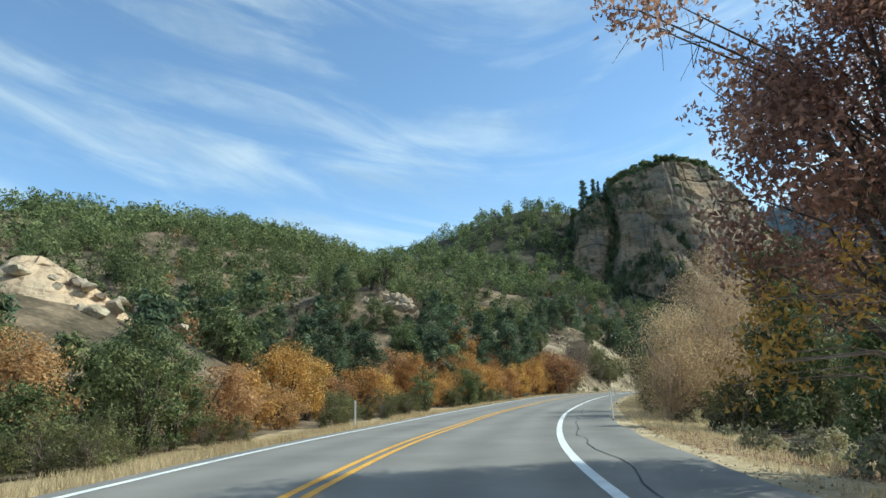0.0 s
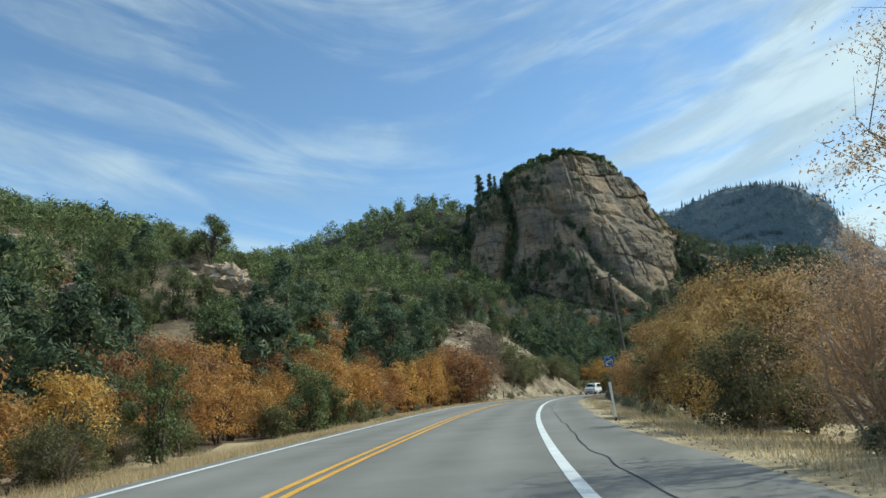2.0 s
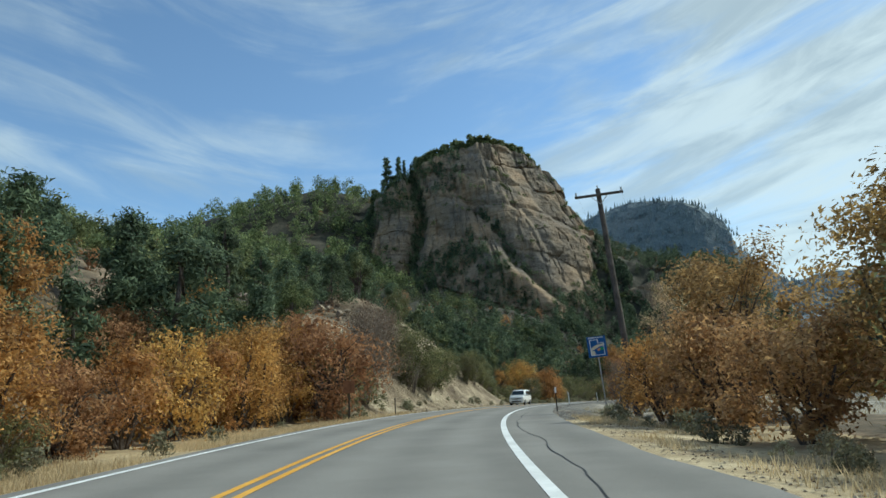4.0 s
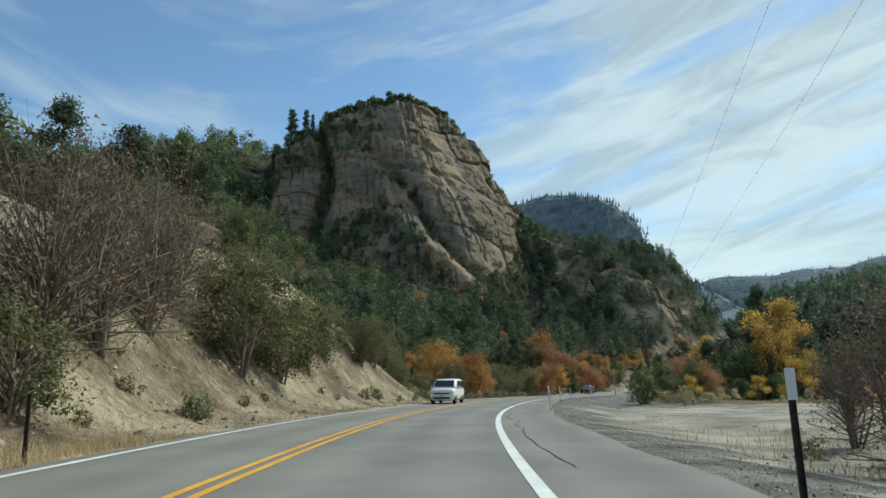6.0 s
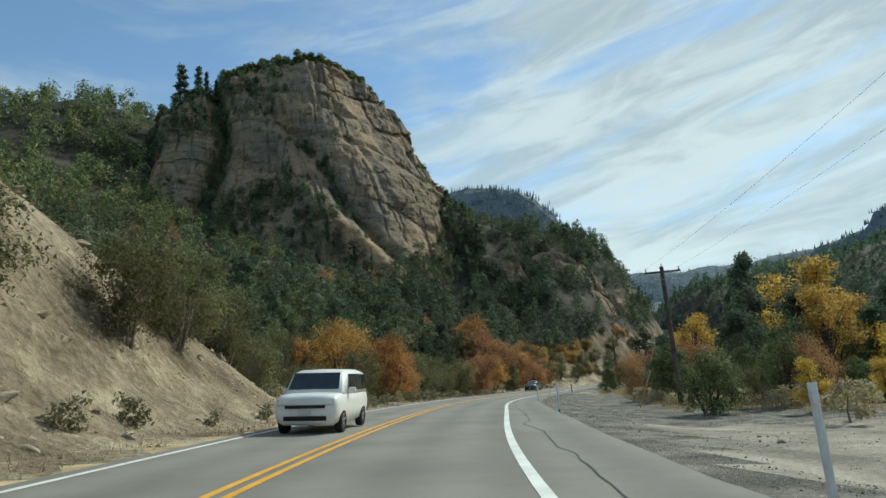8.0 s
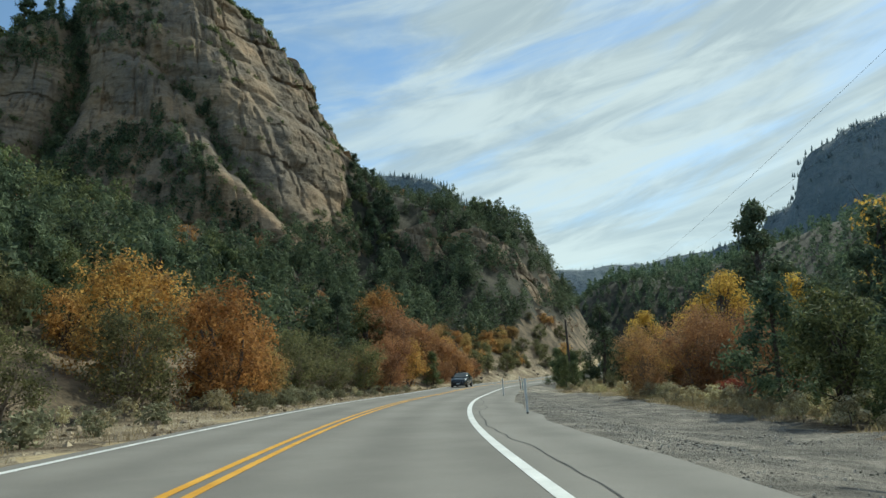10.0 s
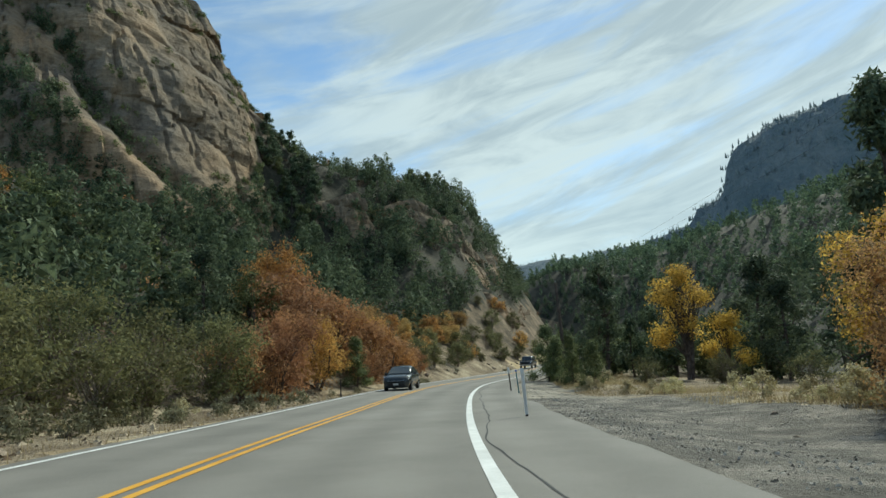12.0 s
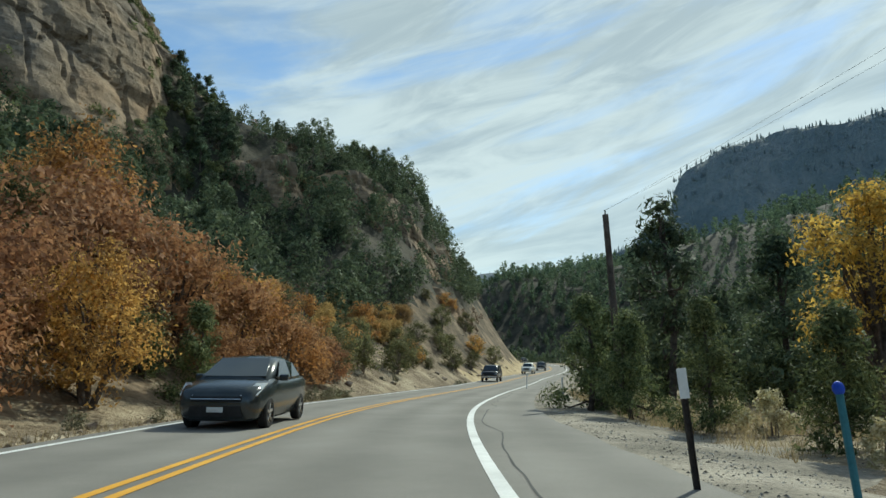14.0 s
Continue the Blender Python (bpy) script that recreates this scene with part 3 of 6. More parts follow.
# lines in the face, each as places along it for heights: a wooded gully, and the edge of a spur with a chute behind it
GULLY = ((30, 45, 56, 72, 86, 100), (63, 65.5, 71, 75, 72, 68))
SPUR = ((30, 38, 47, 58, 68, 78, 92), (128, 121, 112.5, 106.6, 102, 93, 80))


def chance(a, b, seed):
    v = np.sin(a * 127.1 + b * 311.7 + seed * 74.7) * 43758.5453
    return v - np.floor(v)


def blocks(u, z, high, wide, dip, seed):
    """Courses of jointed rock: for each place how far its block stands back (0 to 1), and how near it lies to a joint (0 to 1)."""
    level = (z + dip * np.minimum(u, 112) + 0.1 * dip * np.maximum(u - 112, 0) + fbm(u, z, high * 4, seed, 2) * high * 0.7) / high
    row = np.floor(level)
    span = wide * (0.7 + 0.8 * chance(row, row * 0 + 3, seed))
    col = (u + 0.08 * z + chance(row, row * 0, seed) * 40 + fbm(u, z, wide * 1.5, seed + 5, 2) * wide * 0.25) / span
    fz, fu = level - row, col - np.floor(col)
    edge = np.minimum(np.minimum(fz, 1 - fz) * high, np.minimum(fu, 1 - fu) * span)
    return chance(row, np.floor(col), seed + 1), np.clip(1 - edge / (0.16 * high), 0, 1)


def rock_wall(name, label, foot, step, rows_, caps, deep, slope, size, form=None, mat="rock", cap="soil"):
    """A cliff over a line of places (x, y, foot height, top height): courses of jointed blocks leaning back by slope, and a cap that falls away into the hill."""
    f = spline(foot, step)
    t = np.gradient(f[:, :2], axis=0)
    t /= np.linalg.norm(t, axis=1)[:, None]
    inward = np.stack([-t[:, 1], t[:, 0] + (1.1 if form else 0.0)], 1)
    for _ in range(60 if form else 20):
        inward[1:-1] = (inward[:-2] + inward[1:-1] * 2 + inward[2:]) / 4
    inward /= np.linalg.norm(inward, axis=1)[:, None]
    n = len(f)
    vs = np.zeros((rows_ + caps, n, 3))
    u = np.arange(n) * step
    fade = min(9.0, 0.16 * u[-1])
    ends = sstep(0, fade, u) * sstep(0, fade, u[-1] - u)
    for i in range(rows_ + caps):
        v = min(i / (rows_ - 1), 1.0)
        z = f[:, 2] + (f[:, 3] - f[:, 2]) * v
        set_in = (z - f[:, 2]) * slope
        great, g1 = blocks(u, z, 17 * size, 21 * size, 0.2, 61)
        large, g2 = blocks(u, z, 6.4 * size, 7 * size, 0.22, 67)
        small, g3 = blocks(u, z, 2.3 * size, 3.4 * size, 0.22, 73)
        bulge = fbm(u, z, 30 * size, 81, 4) * 3.0 + fbm(u, z * 1.5, 3.2, 91, 3) * 0.35
        rough_ = np.clip(0.5 + 1.1 * fbm(u, z, 20 * size, 77, 3), 0.22, 1)
        if form:
            rough_ = rough_ * np.interp(u, (92, 128), (1.0, 0.32))
        flute = np.clip(0.09 - np.abs(fbm(u + 0.05 * z, z * 0.2, 8 * size, 75, 3)), 0, 1) * 13
        push = size * (3.0 * great + 1.0 * large * (0.3 + 0.7 * rough_) + (0.42 * small + 0.22 * g3) * rough_ ** 2 + 1.0 * g1 + 0.5 * g2 * rough_ ** 2 + 0.8 * flute) - bulge * size
        if form:
            push = push + form(u, z)
        else:
            push = push + (1 - ends) * 9 * size
        if i >= rows_:
            c = (i - rows_ + 1) / caps
            set_in = set_in + c * deep
            z = z + 0.09 * deep * math.sin(c * 3.14) - deep * c ** 2.4 + fbm(u, z * 0 + c * 40, 9, 17, 3) * 0.8
        vs[i, :, 0] = f[:, 0] + inward[:, 0] * (set_in + push)
        vs[i, :, 1] = f[:, 1] + inward[:, 1] * (set_in + push)
        vs[i, :, 2] = z + (fbm(u, z * 0 + 7, 6, 57, 3) * 1.6 - 0.5) * v ** 3 * size
    ids = np.arange((rows_ + caps) * n).reshape(rows_ + caps, n)
    q = np.stack([ids[:-1, :-1], ids[:-1, 1:], ids[1:, 1:], ids[1:, :-1]], -1).reshape(-1, 4)
    fmat = np.zeros((rows_ + caps - 1, n - 1), dtype=np.int32)
    fmat[rows_ + 1:, :] = 1
    ob = mesh_object(name, vs.reshape(-1, 3), q, [M[mat], M[cap]], face_mats=fmat.ravel())
    tagged(ob, label, "cliff", kind="structure")
    return vs


def carve(u, z):
    """How far the butte's face stands back along its gully and chute, and forward on the spur."""
    g, p = u - np.interp(z, *GULLY), u - np.interp(z, *SPUR)
    low_ = sstep(92, 76, z)
    back = 6.5 * np.exp(-(g / 4.2) ** 2) + 5 * sstep(48, 41, u) + 2.6 * np.exp(-((p - 4) / 3.5) ** 2) * low_
    return back - 3.6 * np.exp(-((p + 6) / 6.5) ** 2) * low_ - 2.0 * np.exp(-((g + 11) / 7) ** 2) * sstep(75, 60, z)


FACE_ROWS, FACE_STEP = 150, 0.55
FACE = rock_wall("rock_butte", "tall tan sandstone butte with blocky ledges and dark joints", FOOT, FACE_STEP, FACE_ROWS, 18, 40, 0.46, 1.0, carve)
RIM = FACE[FACE_ROWS + 1]
CLIFFS = (((166, 268, 6), (176, 263, 12), (187, 259, 14), (197, 258, 14), (206, 260, 12), (213, 266, 10), (217, 275, 6)), ((150, 275, 6), (157, 269, 13), (165, 266, 13), (172, 269, 6)), ((184, 250, 5), (193, 249, 9), (203, 250, 9), (211, 255, 5)), ((206, 274, 5), (216, 272, 11), (226, 275, 12), (236, 281, 10), (242, 289, 5)), ((196, 272, 4), (203, 269, 8), (210, 271, 8), (214, 277, 4)))
for nose in CLIFFS:
    rock_wall("rock_cliff", "grey-brown jointed rock cliff on the wooded ridge", [(x, y, float(terrain(x, y)[0]) - 1.5, float(terrain(x, y)[0]) + h) for x, y, h in nose], 0.5, 44, 8, 12, 0.34, 0.55)


# ---- distance: a mesa, a mountain and a ridge, far beyond the canyon ----
def mountain(name, label, cx_, cy_, half_w, half_d, turn, form, nw=110, nd=46):
    """A far hill on its own grid; form gives the height for places across (w) and along (d), both from -1 to 1."""
    w, dd = np.meshgrid(np.linspace(-1, 1, nw), np.linspace(-1, 1, nd))
    c, s = math.cos(radians(turn)), math.sin(radians(turn))
    x = cx_ + w * half_w * c - dd * half_d * s
    y = cy_ + w * half_w * s + dd * half_d * c
    z = form(w, dd, x, y)
    ids = np.arange(nw * nd).reshape(nd, nw)
    q = np.stack([ids[:-1, :-1], ids[:-1, 1:], ids[1:, 1:], ids[1:, :-1]], -1).reshape(-1, 4)
    # the slope's blue-grey is painted haze, not the rock's own colour
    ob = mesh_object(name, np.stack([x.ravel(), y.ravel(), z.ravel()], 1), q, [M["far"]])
    tagged(ob, label, "mountain", kind="structure")
    return x, y, z


def mesa_form(w, d, x, y):
    e = fbm(x, y, 60, 33, 4)
    crest = np.interp(w + 0.006 * e, (-1, -0.5, -0.3, -0.12, 0, 0.13, 0.23, 0.30, 0.335, 0.35, 0.5, 1), (100, 218, 228, 243, 245, 239, 226, 210, 200, 172, 130, 30))
    return crest * (0.6 * sstep(-1, -0.4, d) + 0.4 * sstep(-0.3, 0.0, d + 0.05 * e)) + 2.0 * fbm(x, y, 24, 36, 3)


def mount_form(w, d, x, y):
    e = fbm(x, y, 70, 43, 4)
    crest = np.interp(w + 0.004 * e, (-1, -0.80, -0.70, -0.68, -0.62, -0.592, -0.578, -0.55, -0.49, -0.41, 0, 1), (60, 165, 178, 205, 212, 230, 268, 283, 308, 320, 322, 340))
    return 10 + crest * (0.45 * sstep(-1, -0.5, d) + 0.55 * sstep(-0.32, 0.0, d + 0.04 * e)) + 2.5 * fbm(x, y, 22, 46, 3)


def ridge_form(w, d, x, y):
    return 40 + (170 + 70 * sstep(-0.8, 0.7, w) + 14 * fbm(x, y, 150, 53, 4)) * sstep(-1, 0, d) * sstep(-1.05, -0.7, w)


FAR = [mountain("far_mesa", "hazy blue-grey flat-topped mesa with a cliff rim and wooded slopes", 545, 800, 290, 190, -34, mesa_form),
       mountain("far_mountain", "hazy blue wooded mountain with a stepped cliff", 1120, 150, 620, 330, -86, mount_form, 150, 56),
       mountain("far_ridge", "hazy pale blue distant wooded ridge closing the canyon", 1560, 1050, 900, 320, -55, ridge_form)]



# ---- plants ----
rng = np.random.default_rng(7)


def leaf_faces(centres, outward, size, loose=0.8, aspect=1.0):
    """Three-sided leaves that look outward from their bough, more or less loosely."""
    n = len(centres)
    nrm = outward / (np.linalg.norm(outward, axis=1)[:, None] + 1e-9) + rng.normal(size=(n, 3)) * loose
    a = np.cross(nrm, rng.normal(size=(n, 3)))
    a /= np.linalg.norm(a, axis=1)[:, None] + 1e-9
    b = np.cross(nrm, a)
    b /= np.linalg.norm(b, axis=1)[:, None] + 1e-9
    s = size * 1.15 * rng.uniform(0.6, 1.35, (n, 1))
    a, b = a * s * aspect, b * s
    v = np.stack([centres - a * 0.55 - b * 0.3, centres - a * 0.1 + b * 0.6, centres + a * 0.65 - b * 0.15], 1).reshape(-1, 3)
    return v, np.arange(3 * n).reshape(n, 3)


def inner_leaves(centres, radii, per, big, loose=0.8):
    """The dense inside of a crown: large loose sprays about the middle of each bough."""
    p, r = np.repeat(centres, per, 0), np.repeat(radii, per)
    way = rng.normal(size=p.shape)
    way /= np.linalg.norm(way, axis=1)[:, None]
    at = p + way * (r * rng.uniform(0.15, 0.6, len(p)))[:, None] * np.array([1, 1, 0.85])
    at[:, 2] = np.maximum(at[:, 2], p[:, 2] - r * 0.5)
    v, f = leaf_faces(np.zeros_like(at), way, 1.0, loose, 1.3)
    return (v.reshape(-1, 3, 3) * (r * big)[:, None, None] + at[:, None, :]).reshape(-1, 3), f


def tube(path, r0, r1, sides=5):
    """A tapered limb along a line of places."""
    path = np.asarray(path, float)
    n = len(path)
    vs, fs = [], []
    for i, p in enumerate(path):
        t = path[min(i + 1, n - 1)] - path[max(i - 1, 0)]
        t /= np.linalg.norm(t) + 1e-9
        a = np.cross(t, (0.3, 0.9, 0.2))
        a /= np.linalg.norm(a) + 1e-9
        b = np.cross(t, a)
        r = r0 + (r1 - r0) * i / (n - 1)
        for j in range(sides):
            w = 2 * math.pi * j / sides
            vs.append(p + r * (math.cos(w) * a + math.sin(w) * b))
    for i in range(n - 1):
        for j in range(sides):
            fs.append((i * sides + j, i * sides + (j + 1) % sides, (i + 1) * sides + (j + 1) % sides, (i + 1) * sides + j))
    return np.array(vs), np.array(fs)


def joined(pieces):
    vs, fs, k = [], [], 0
    for v, f in pieces:
        vs.append(v)
        fs.append(f + k)
        k += len(v)
    return np.concatenate(vs), np.concatenate(fs)


def crown_points(h, r, base, clumps, per, spread, shape):
    """Clump centres for a crown of several boughs, the leaves about them, and each leaf's way out of its bough."""
    boughs = max(6, clumps // 9)
    mid, rad = [], []
    for i in range(boughs):
        t = (i + rng.uniform(0.1, 0.9)) / boughs
        if shape == "cone":
            w, k = (1 - t) ** 0.8 * 0.8 + 0.04, 0.30 * (1 - t) + 0.10
        elif shape == "flat":
            w, k = math.sin(math.pi * min(t * 0.75 + 0.30, 1)) ** 0.5 * 0.8, 0.25
        else:
            w, k = math.sin(math.pi * (t * 0.80 + 0.15)) ** 0.6 * 0.74, rng.uniform(0.28, 0.42)
        a, q = i * 2.4 + rng.uniform(-0.5, 0.5), rng.uniform(0.35, 1.05) if shape != "cone" else rng.uniform(0.5, 1.0)
        mid.append((math.cos(a) * r * w * q, math.sin(a) * r * w * q, base + (h - base) * (0.06 + 0.86 * t if shape != "cone" else 0.02 + 0.92 * t)))
        rad.append(r * k)
    mid, rad = np.array(mid), np.array(rad)
    which = rng.integers(boughs, size=clumps)
    way = rng.normal(size=(clumps, 3)) + np.array([0, 0, 0.35])
    way /= np.linalg.norm(way, axis=1)[:, None]
    cs = mid[which] + way * (rad[which] * rng.uniform(0.55, 1.0, clumps))[:, None] * np.array([1, 1, 0.8])
    pts = np.repeat(cs, per, 0) + np.clip(rng.normal(size=(clumps * per, 3)), -1.7, 1.7) * spread * np.array([1, 1, 0.75])
    pts[:, 2] = np.maximum(pts[:, 2], 0.05)
    return cs, pts, pts - np.repeat(mid[which], per, 0) + np.array([0, 0, 0.1 * r]), mid, rad


def plant(name, label, category, h, r, base, clumps, per, spread, size, leaf, bark, shape="round", stems=1, limbs=10, up=0.0, aspect=1.5, trunk=0.14, twigs=0, core=0.0):
    """A tree or shrub: trunk with limbs, and a crown of many small leaves. It is left at the origin's far side for copying."""
    root = new(name)
    cs, pts, out_way, mid_b, rad_b = crown_points(h, r, base, clumps, per, spread, shape)
    pieces = []
    for k in range(stems):
        a = 2 * math.pi * k / stems + rng.uniform(0, 1)
        lean = 0.0 if stems == 1 else r * 0.35
        top = np.array([math.cos(a) * lean, math.sin(a) * lean, base + (h - base) * (0.9 if shape == "cone" else 0.6)])
        mid = top * 0.5 + np.array([rng.normal() * 0.08 * r, rng.normal() * 0.08 * r, 0])
        pieces.append(tube([(math.cos(a) * 0.1 * (stems > 1), math.sin(a) * 0.1 * (stems > 1), -0.3), mid, top], trunk, trunk * 0.3, 6))
    for c in cs[rng.permutation(len(cs))[:limbs]]:
        z0 = max(0.1, c[2] * (0.85 if shape == "cone" else rng.uniform(0.3, 0.6)))
        st = np.array([c[0] * 0.05, c[1] * 0.05, z0])
        midp = (st + c) / 2 + np.array([0, 0, -0.06 * h if shape == "cone" else 0.05 * h])
        midp = midp + rng.normal(size=3) * (0.16 if twigs > 3 else 0.06) * r
        if twigs > 3:
            midp[:2] += (c[:2] - st[:2]) * 0.22
        pieces.append(tube([st, midp, c], trunk * 0.42, trunk * 0.08, 4))
        for _ in range(twigs):
            a = st + (c - st) * rng.uniform(0.45, 0.95)
            b = a + (c - st) * rng.uniform(0.1, 0.3) + rng.normal(size=3) * 0.16 * r
            pieces.append(tube([a, (a + b) / 2 + rng.normal(size=3) * 0.03 * r, b], trunk * 0.1, trunk * 0.03, 3))
    v, f = joined(pieces)
    mesh_object("trunk", v, f, [M[bark]], root)
    needles = leaf in ("juniper", "pine")
    v, f = leaf_faces(pts, out_way, size * (0.78 if needles else 1.0), 0.5, 2.3 if needles else aspect)
    if core:
        mid_b[:, 2] = np.maximum(mid_b[:, 2], rad_b * 0.55)
        v, f = joined([(v, f), inner_leaves(mid_b, rad_b * core, 80, 0.14)])
    mesh_object("crown", v, f, [M[leaf]], root)
    tagged(root, label, category)
    return root


def stash(ob):
    """Takes a pattern plant out of the scene once its copies stand."""
    for o in (*ob.children_recursive, ob):
        bpy.data.objects.remove(o)


KINDS = {
    "juniper": ("juniper_tree", "dark green juniper with a dense rounded crown", "tree", [(4.2, 1.9, 0.2, 120, 38, 0.24, 0.085), (5.4, 2.1, 0.4, 130, 38, 0.26, 0.088), (3.2, 1.9, 0.1, 115, 38, 0.23, 0.082)], "juniper", "bark", "round", 2),
    "cedar": ("juniper_tree", "dense dark green juniper with a pointed crown down to the ground", "tree", [(4.6, 1.9, 0.1, 150, 44, 0.25, 0.082), (5.4, 1.7, 0.1, 160, 44, 0.25, 0.082)], "juniper", "bark", "cone", 1),
    "far_juniper": ("juniper_tree", "dark green juniper with a rounded crown", "tree", [(4.2, 2.0, 0.3, 70, 20, 0.28, 0.185), (5.2, 2.2, 0.4, 76, 20, 0.30, 0.19), (3.4, 1.9, 0.2, 64, 20, 0.26, 0.18)], "juniper", "bark", "round", 2),
    "rim_juniper": ("dwarf_juniper", "small dark green juniper on the rim of the butte", "tree", [(4.2, 2.0, 0.2, 40, 12, 0.34, 0.36), (3.4, 1.9, 0.2, 36, 12, 0.32, 0.34)], "juniper", "bark", "round", 2),
    "far_pinyon": ("pinyon_pine", "dark green pinyon pine on the slope", "tree", [(7.0, 2.5, 0.8, 84, 18, 0.32, 0.22), (5.8, 2.4, 0.7, 80, 18, 0.32, 0.22)], "pine", "bark", "cone", 1),
    "pinyon": ("pinyon_pine", "dark green pinyon pine on the dry hillside", "tree", [(7.3, 2.9, 0.8, 140, 26, 0.33, 0.13), (6.0, 2.8, 0.5, 130, 26, 0.31, 0.13), (8.0, 2.5, 0.7, 140, 26, 0.31, 0.125)], "pine", "bark", "cone", 1),
    "ponderosa": ("ponderosa_pine", "tall open-crowned pine with a bare lower trunk", "tree", [(16.0, 2.9, 6.0, 90, 46, 0.42, 0.20)], "pine", "bark", "cone", 1),
    "conifer": ("fir_tree", "tall narrow dark green fir", "tree", [(12.0, 2.2, 1.2, 150, 20, 0.36, 0.25)], "pine", "bark", "cone", 1),
    "oak": ("oak_tree", "scrub oak with orange autumn leaves", "tree", [(4.7, 3.2, 0.3, 115, 31, 0.31, 0.10), (3.9, 2.8, 0.2, 100, 31, 0.29, 0.097), (5.8, 3.5, 0.5, 170, 44, 0.31, 0.085)], "orange", "bark", "round", 4),
    "rust": ("oak_tree", "scrub oak with rust-brown autumn leaves", "tree", [(4.4, 3.2, 0.2, 125, 50, 0.31, 0.082), (3.5, 2.8, 0.2, 110, 50, 0.29, 0.082)], "rust", "bark", "round", 4),
    "far_oak": ("oak_tree", "scrub oak with orange-brown leaves", "tree", [(4.7, 3.2, 0.3, 80, 14, 0.33, 0.19), (3.9, 2.8, 0.2, 74, 14, 0.30, 0.18)], "orange", "bark", "round", 3),
    "olive": ("mahogany_shrub", "olive-green feathery shrub on the bank", "shrub", [(3.8, 2.3, 0.2, 130, 46, 0.33, 0.066), (2.8, 1.9, 0.15, 100, 27, 0.29, 0.07)], "olive", "grey_bark", "round", 6),
    "far_olive": ("mahogany_shrub", "olive-green shrub among the oaks", "shrub", [(3.8, 2.3, 0.2, 90, 18, 0.32, 0.13), (2.8, 1.9, 0.15, 80, 18, 0.28, 0.12)], "olive", "grey_bark", "round", 5),
    "ochre": ("oak_tree", "scrub oak with dull yellow-ochre leaves", "tree", [(5.6, 2.8, 0.5, 150, 90, 0.33, 0.07), (4.4, 2.4, 0.4, 130, 90, 0.31, 0.07)], "ochre", "bark", "round", 4),
    "tan": ("willow_shrub", "nearly bare tan willow thicket with fine twigs", "shrub", [(5.0, 2.8, 0.3, 170, 95, 0.36, 0.032), (6.2, 3.2, 0.5, 170, 95, 0.40, 0.032)], "tan", "tan_bark", "round", 7),
    "thin": ("willow_tree", "thin willow tree, nearly bare, with fine grey branches", "tree", [(10.5, 3.0, 2.6, 130, 80, 0.40, 0.042)], "tan", "grey_bark", "round", 2),
    "gold": ("cottonwood_tree", "cottonwood with golden yellow autumn leaves", "tree", [(8.5, 2.7, 2.2, 64, 84, 0.40, 0.10), (6.0, 2.2, 1.2, 56, 70, 0.38, 0.10)], "gold", "bark", "round", 2),
    "tamarisk": ("tamarisk_shrub", "broad rounded thicket of fine rust-pink twigs and leaves", "shrub", [(4.6, 3.4, 0.1, 150, 88, 0.36, 0.052)], "rust", "grey_bark", "round", 9),
    "old_juniper": ("juniper_tree", "old open-crowned juniper with a bare twisted trunk", "tree", [(4.4, 2.6, 1.5, 52, 62, 0.27, 0.105)], "juniper", "bark", "flat", 2),
    "bare": ("bare_shrub", "leafless grey-brown shrub with purple twigs", "shrub", [(4.0, 2.4, 0.5, 120, 18, 0.34, 0.05)], "scrub", "grey_bark", "round", 9),
    "elder": ("box_elder_tree", "box elder with withered purple-brown leaves hanging over the road", "tree", [(8.6, 3.6, 2.7, 190, 180, 0.33, 0.06)], "purple", "bark", "round", 3),
    "red": ("dogwood_shrub", "low red-leaved shrub beside the gravel", "shrub", [(1.6, 1.2, 0.1, 60, 20, 0.22, 0.1)], "red", "bark", "round", 5),
    "sage": ("sagebrush", "grey-green sagebrush clump on dry soil", "shrub", [(0.9, 0.7, 0.05, 26, 13, 0.13, 0.08)], "sage", "grey_bark", "round", 1),
    "brush": ("rabbitbrush", "rabbitbrush with pale yellow seed heads", "shrub", [(0.9, 0.75, 0.15, 46, 15, 0.085, 0.048)], "brush", "grey_bark", "flat", 1),
}
PATTERNS = {}
for key, (nm, label, cat, sizes, leaf, bark, shape, stems) in KINDS.items():
    many = {"tamarisk": 60, "thin": 46, "old_juniper": 30, "bare": 110, "tan": 70, "elder": 44, "gold": 30, "ochre": 40, "olive": 50}
    thin_wood = {"thin": 0.09, "tamarisk": 0.05, "bare": 0.05, "tan": 0.07, "ochre": 0.09, "olive": 0.06}
    fine_twigs = {"tamarisk": 2, "old_juniper": 1, "bare": 5, "thin": 6, "tan": 6, "olive": 1, "elder": 2, "gold": 2, "ochre": 1}
    inside = {"juniper": 0.86, "cedar": 0.85, "pinyon": 0.82, "conifer": 0.6, "oak": 0.78, "rust": 0.78, "olive": 0.72, "ochre": 0.62, "tamarisk": 0.66, "old_juniper": 0.5, "ponderosa": 0.5}
    PATTERNS[key] = [plant(nm, label, cat, h, r, b, c, p, sp, sz, leaf, bark, shape, stems, limbs=many.get(key, 0 if h < 1 else 8 if key.startswith(("far", "rim")) else 14), trunk=0.03 if h < 1 else thin_wood.get(key, 0.05 + 0.016 * h), twigs=fine_twigs.get(key, 0), core=inside.get(key.replace("far_", "").replace("rim_", ""), 0.0)) for h, r, b, c, p, sp, sz in sizes]


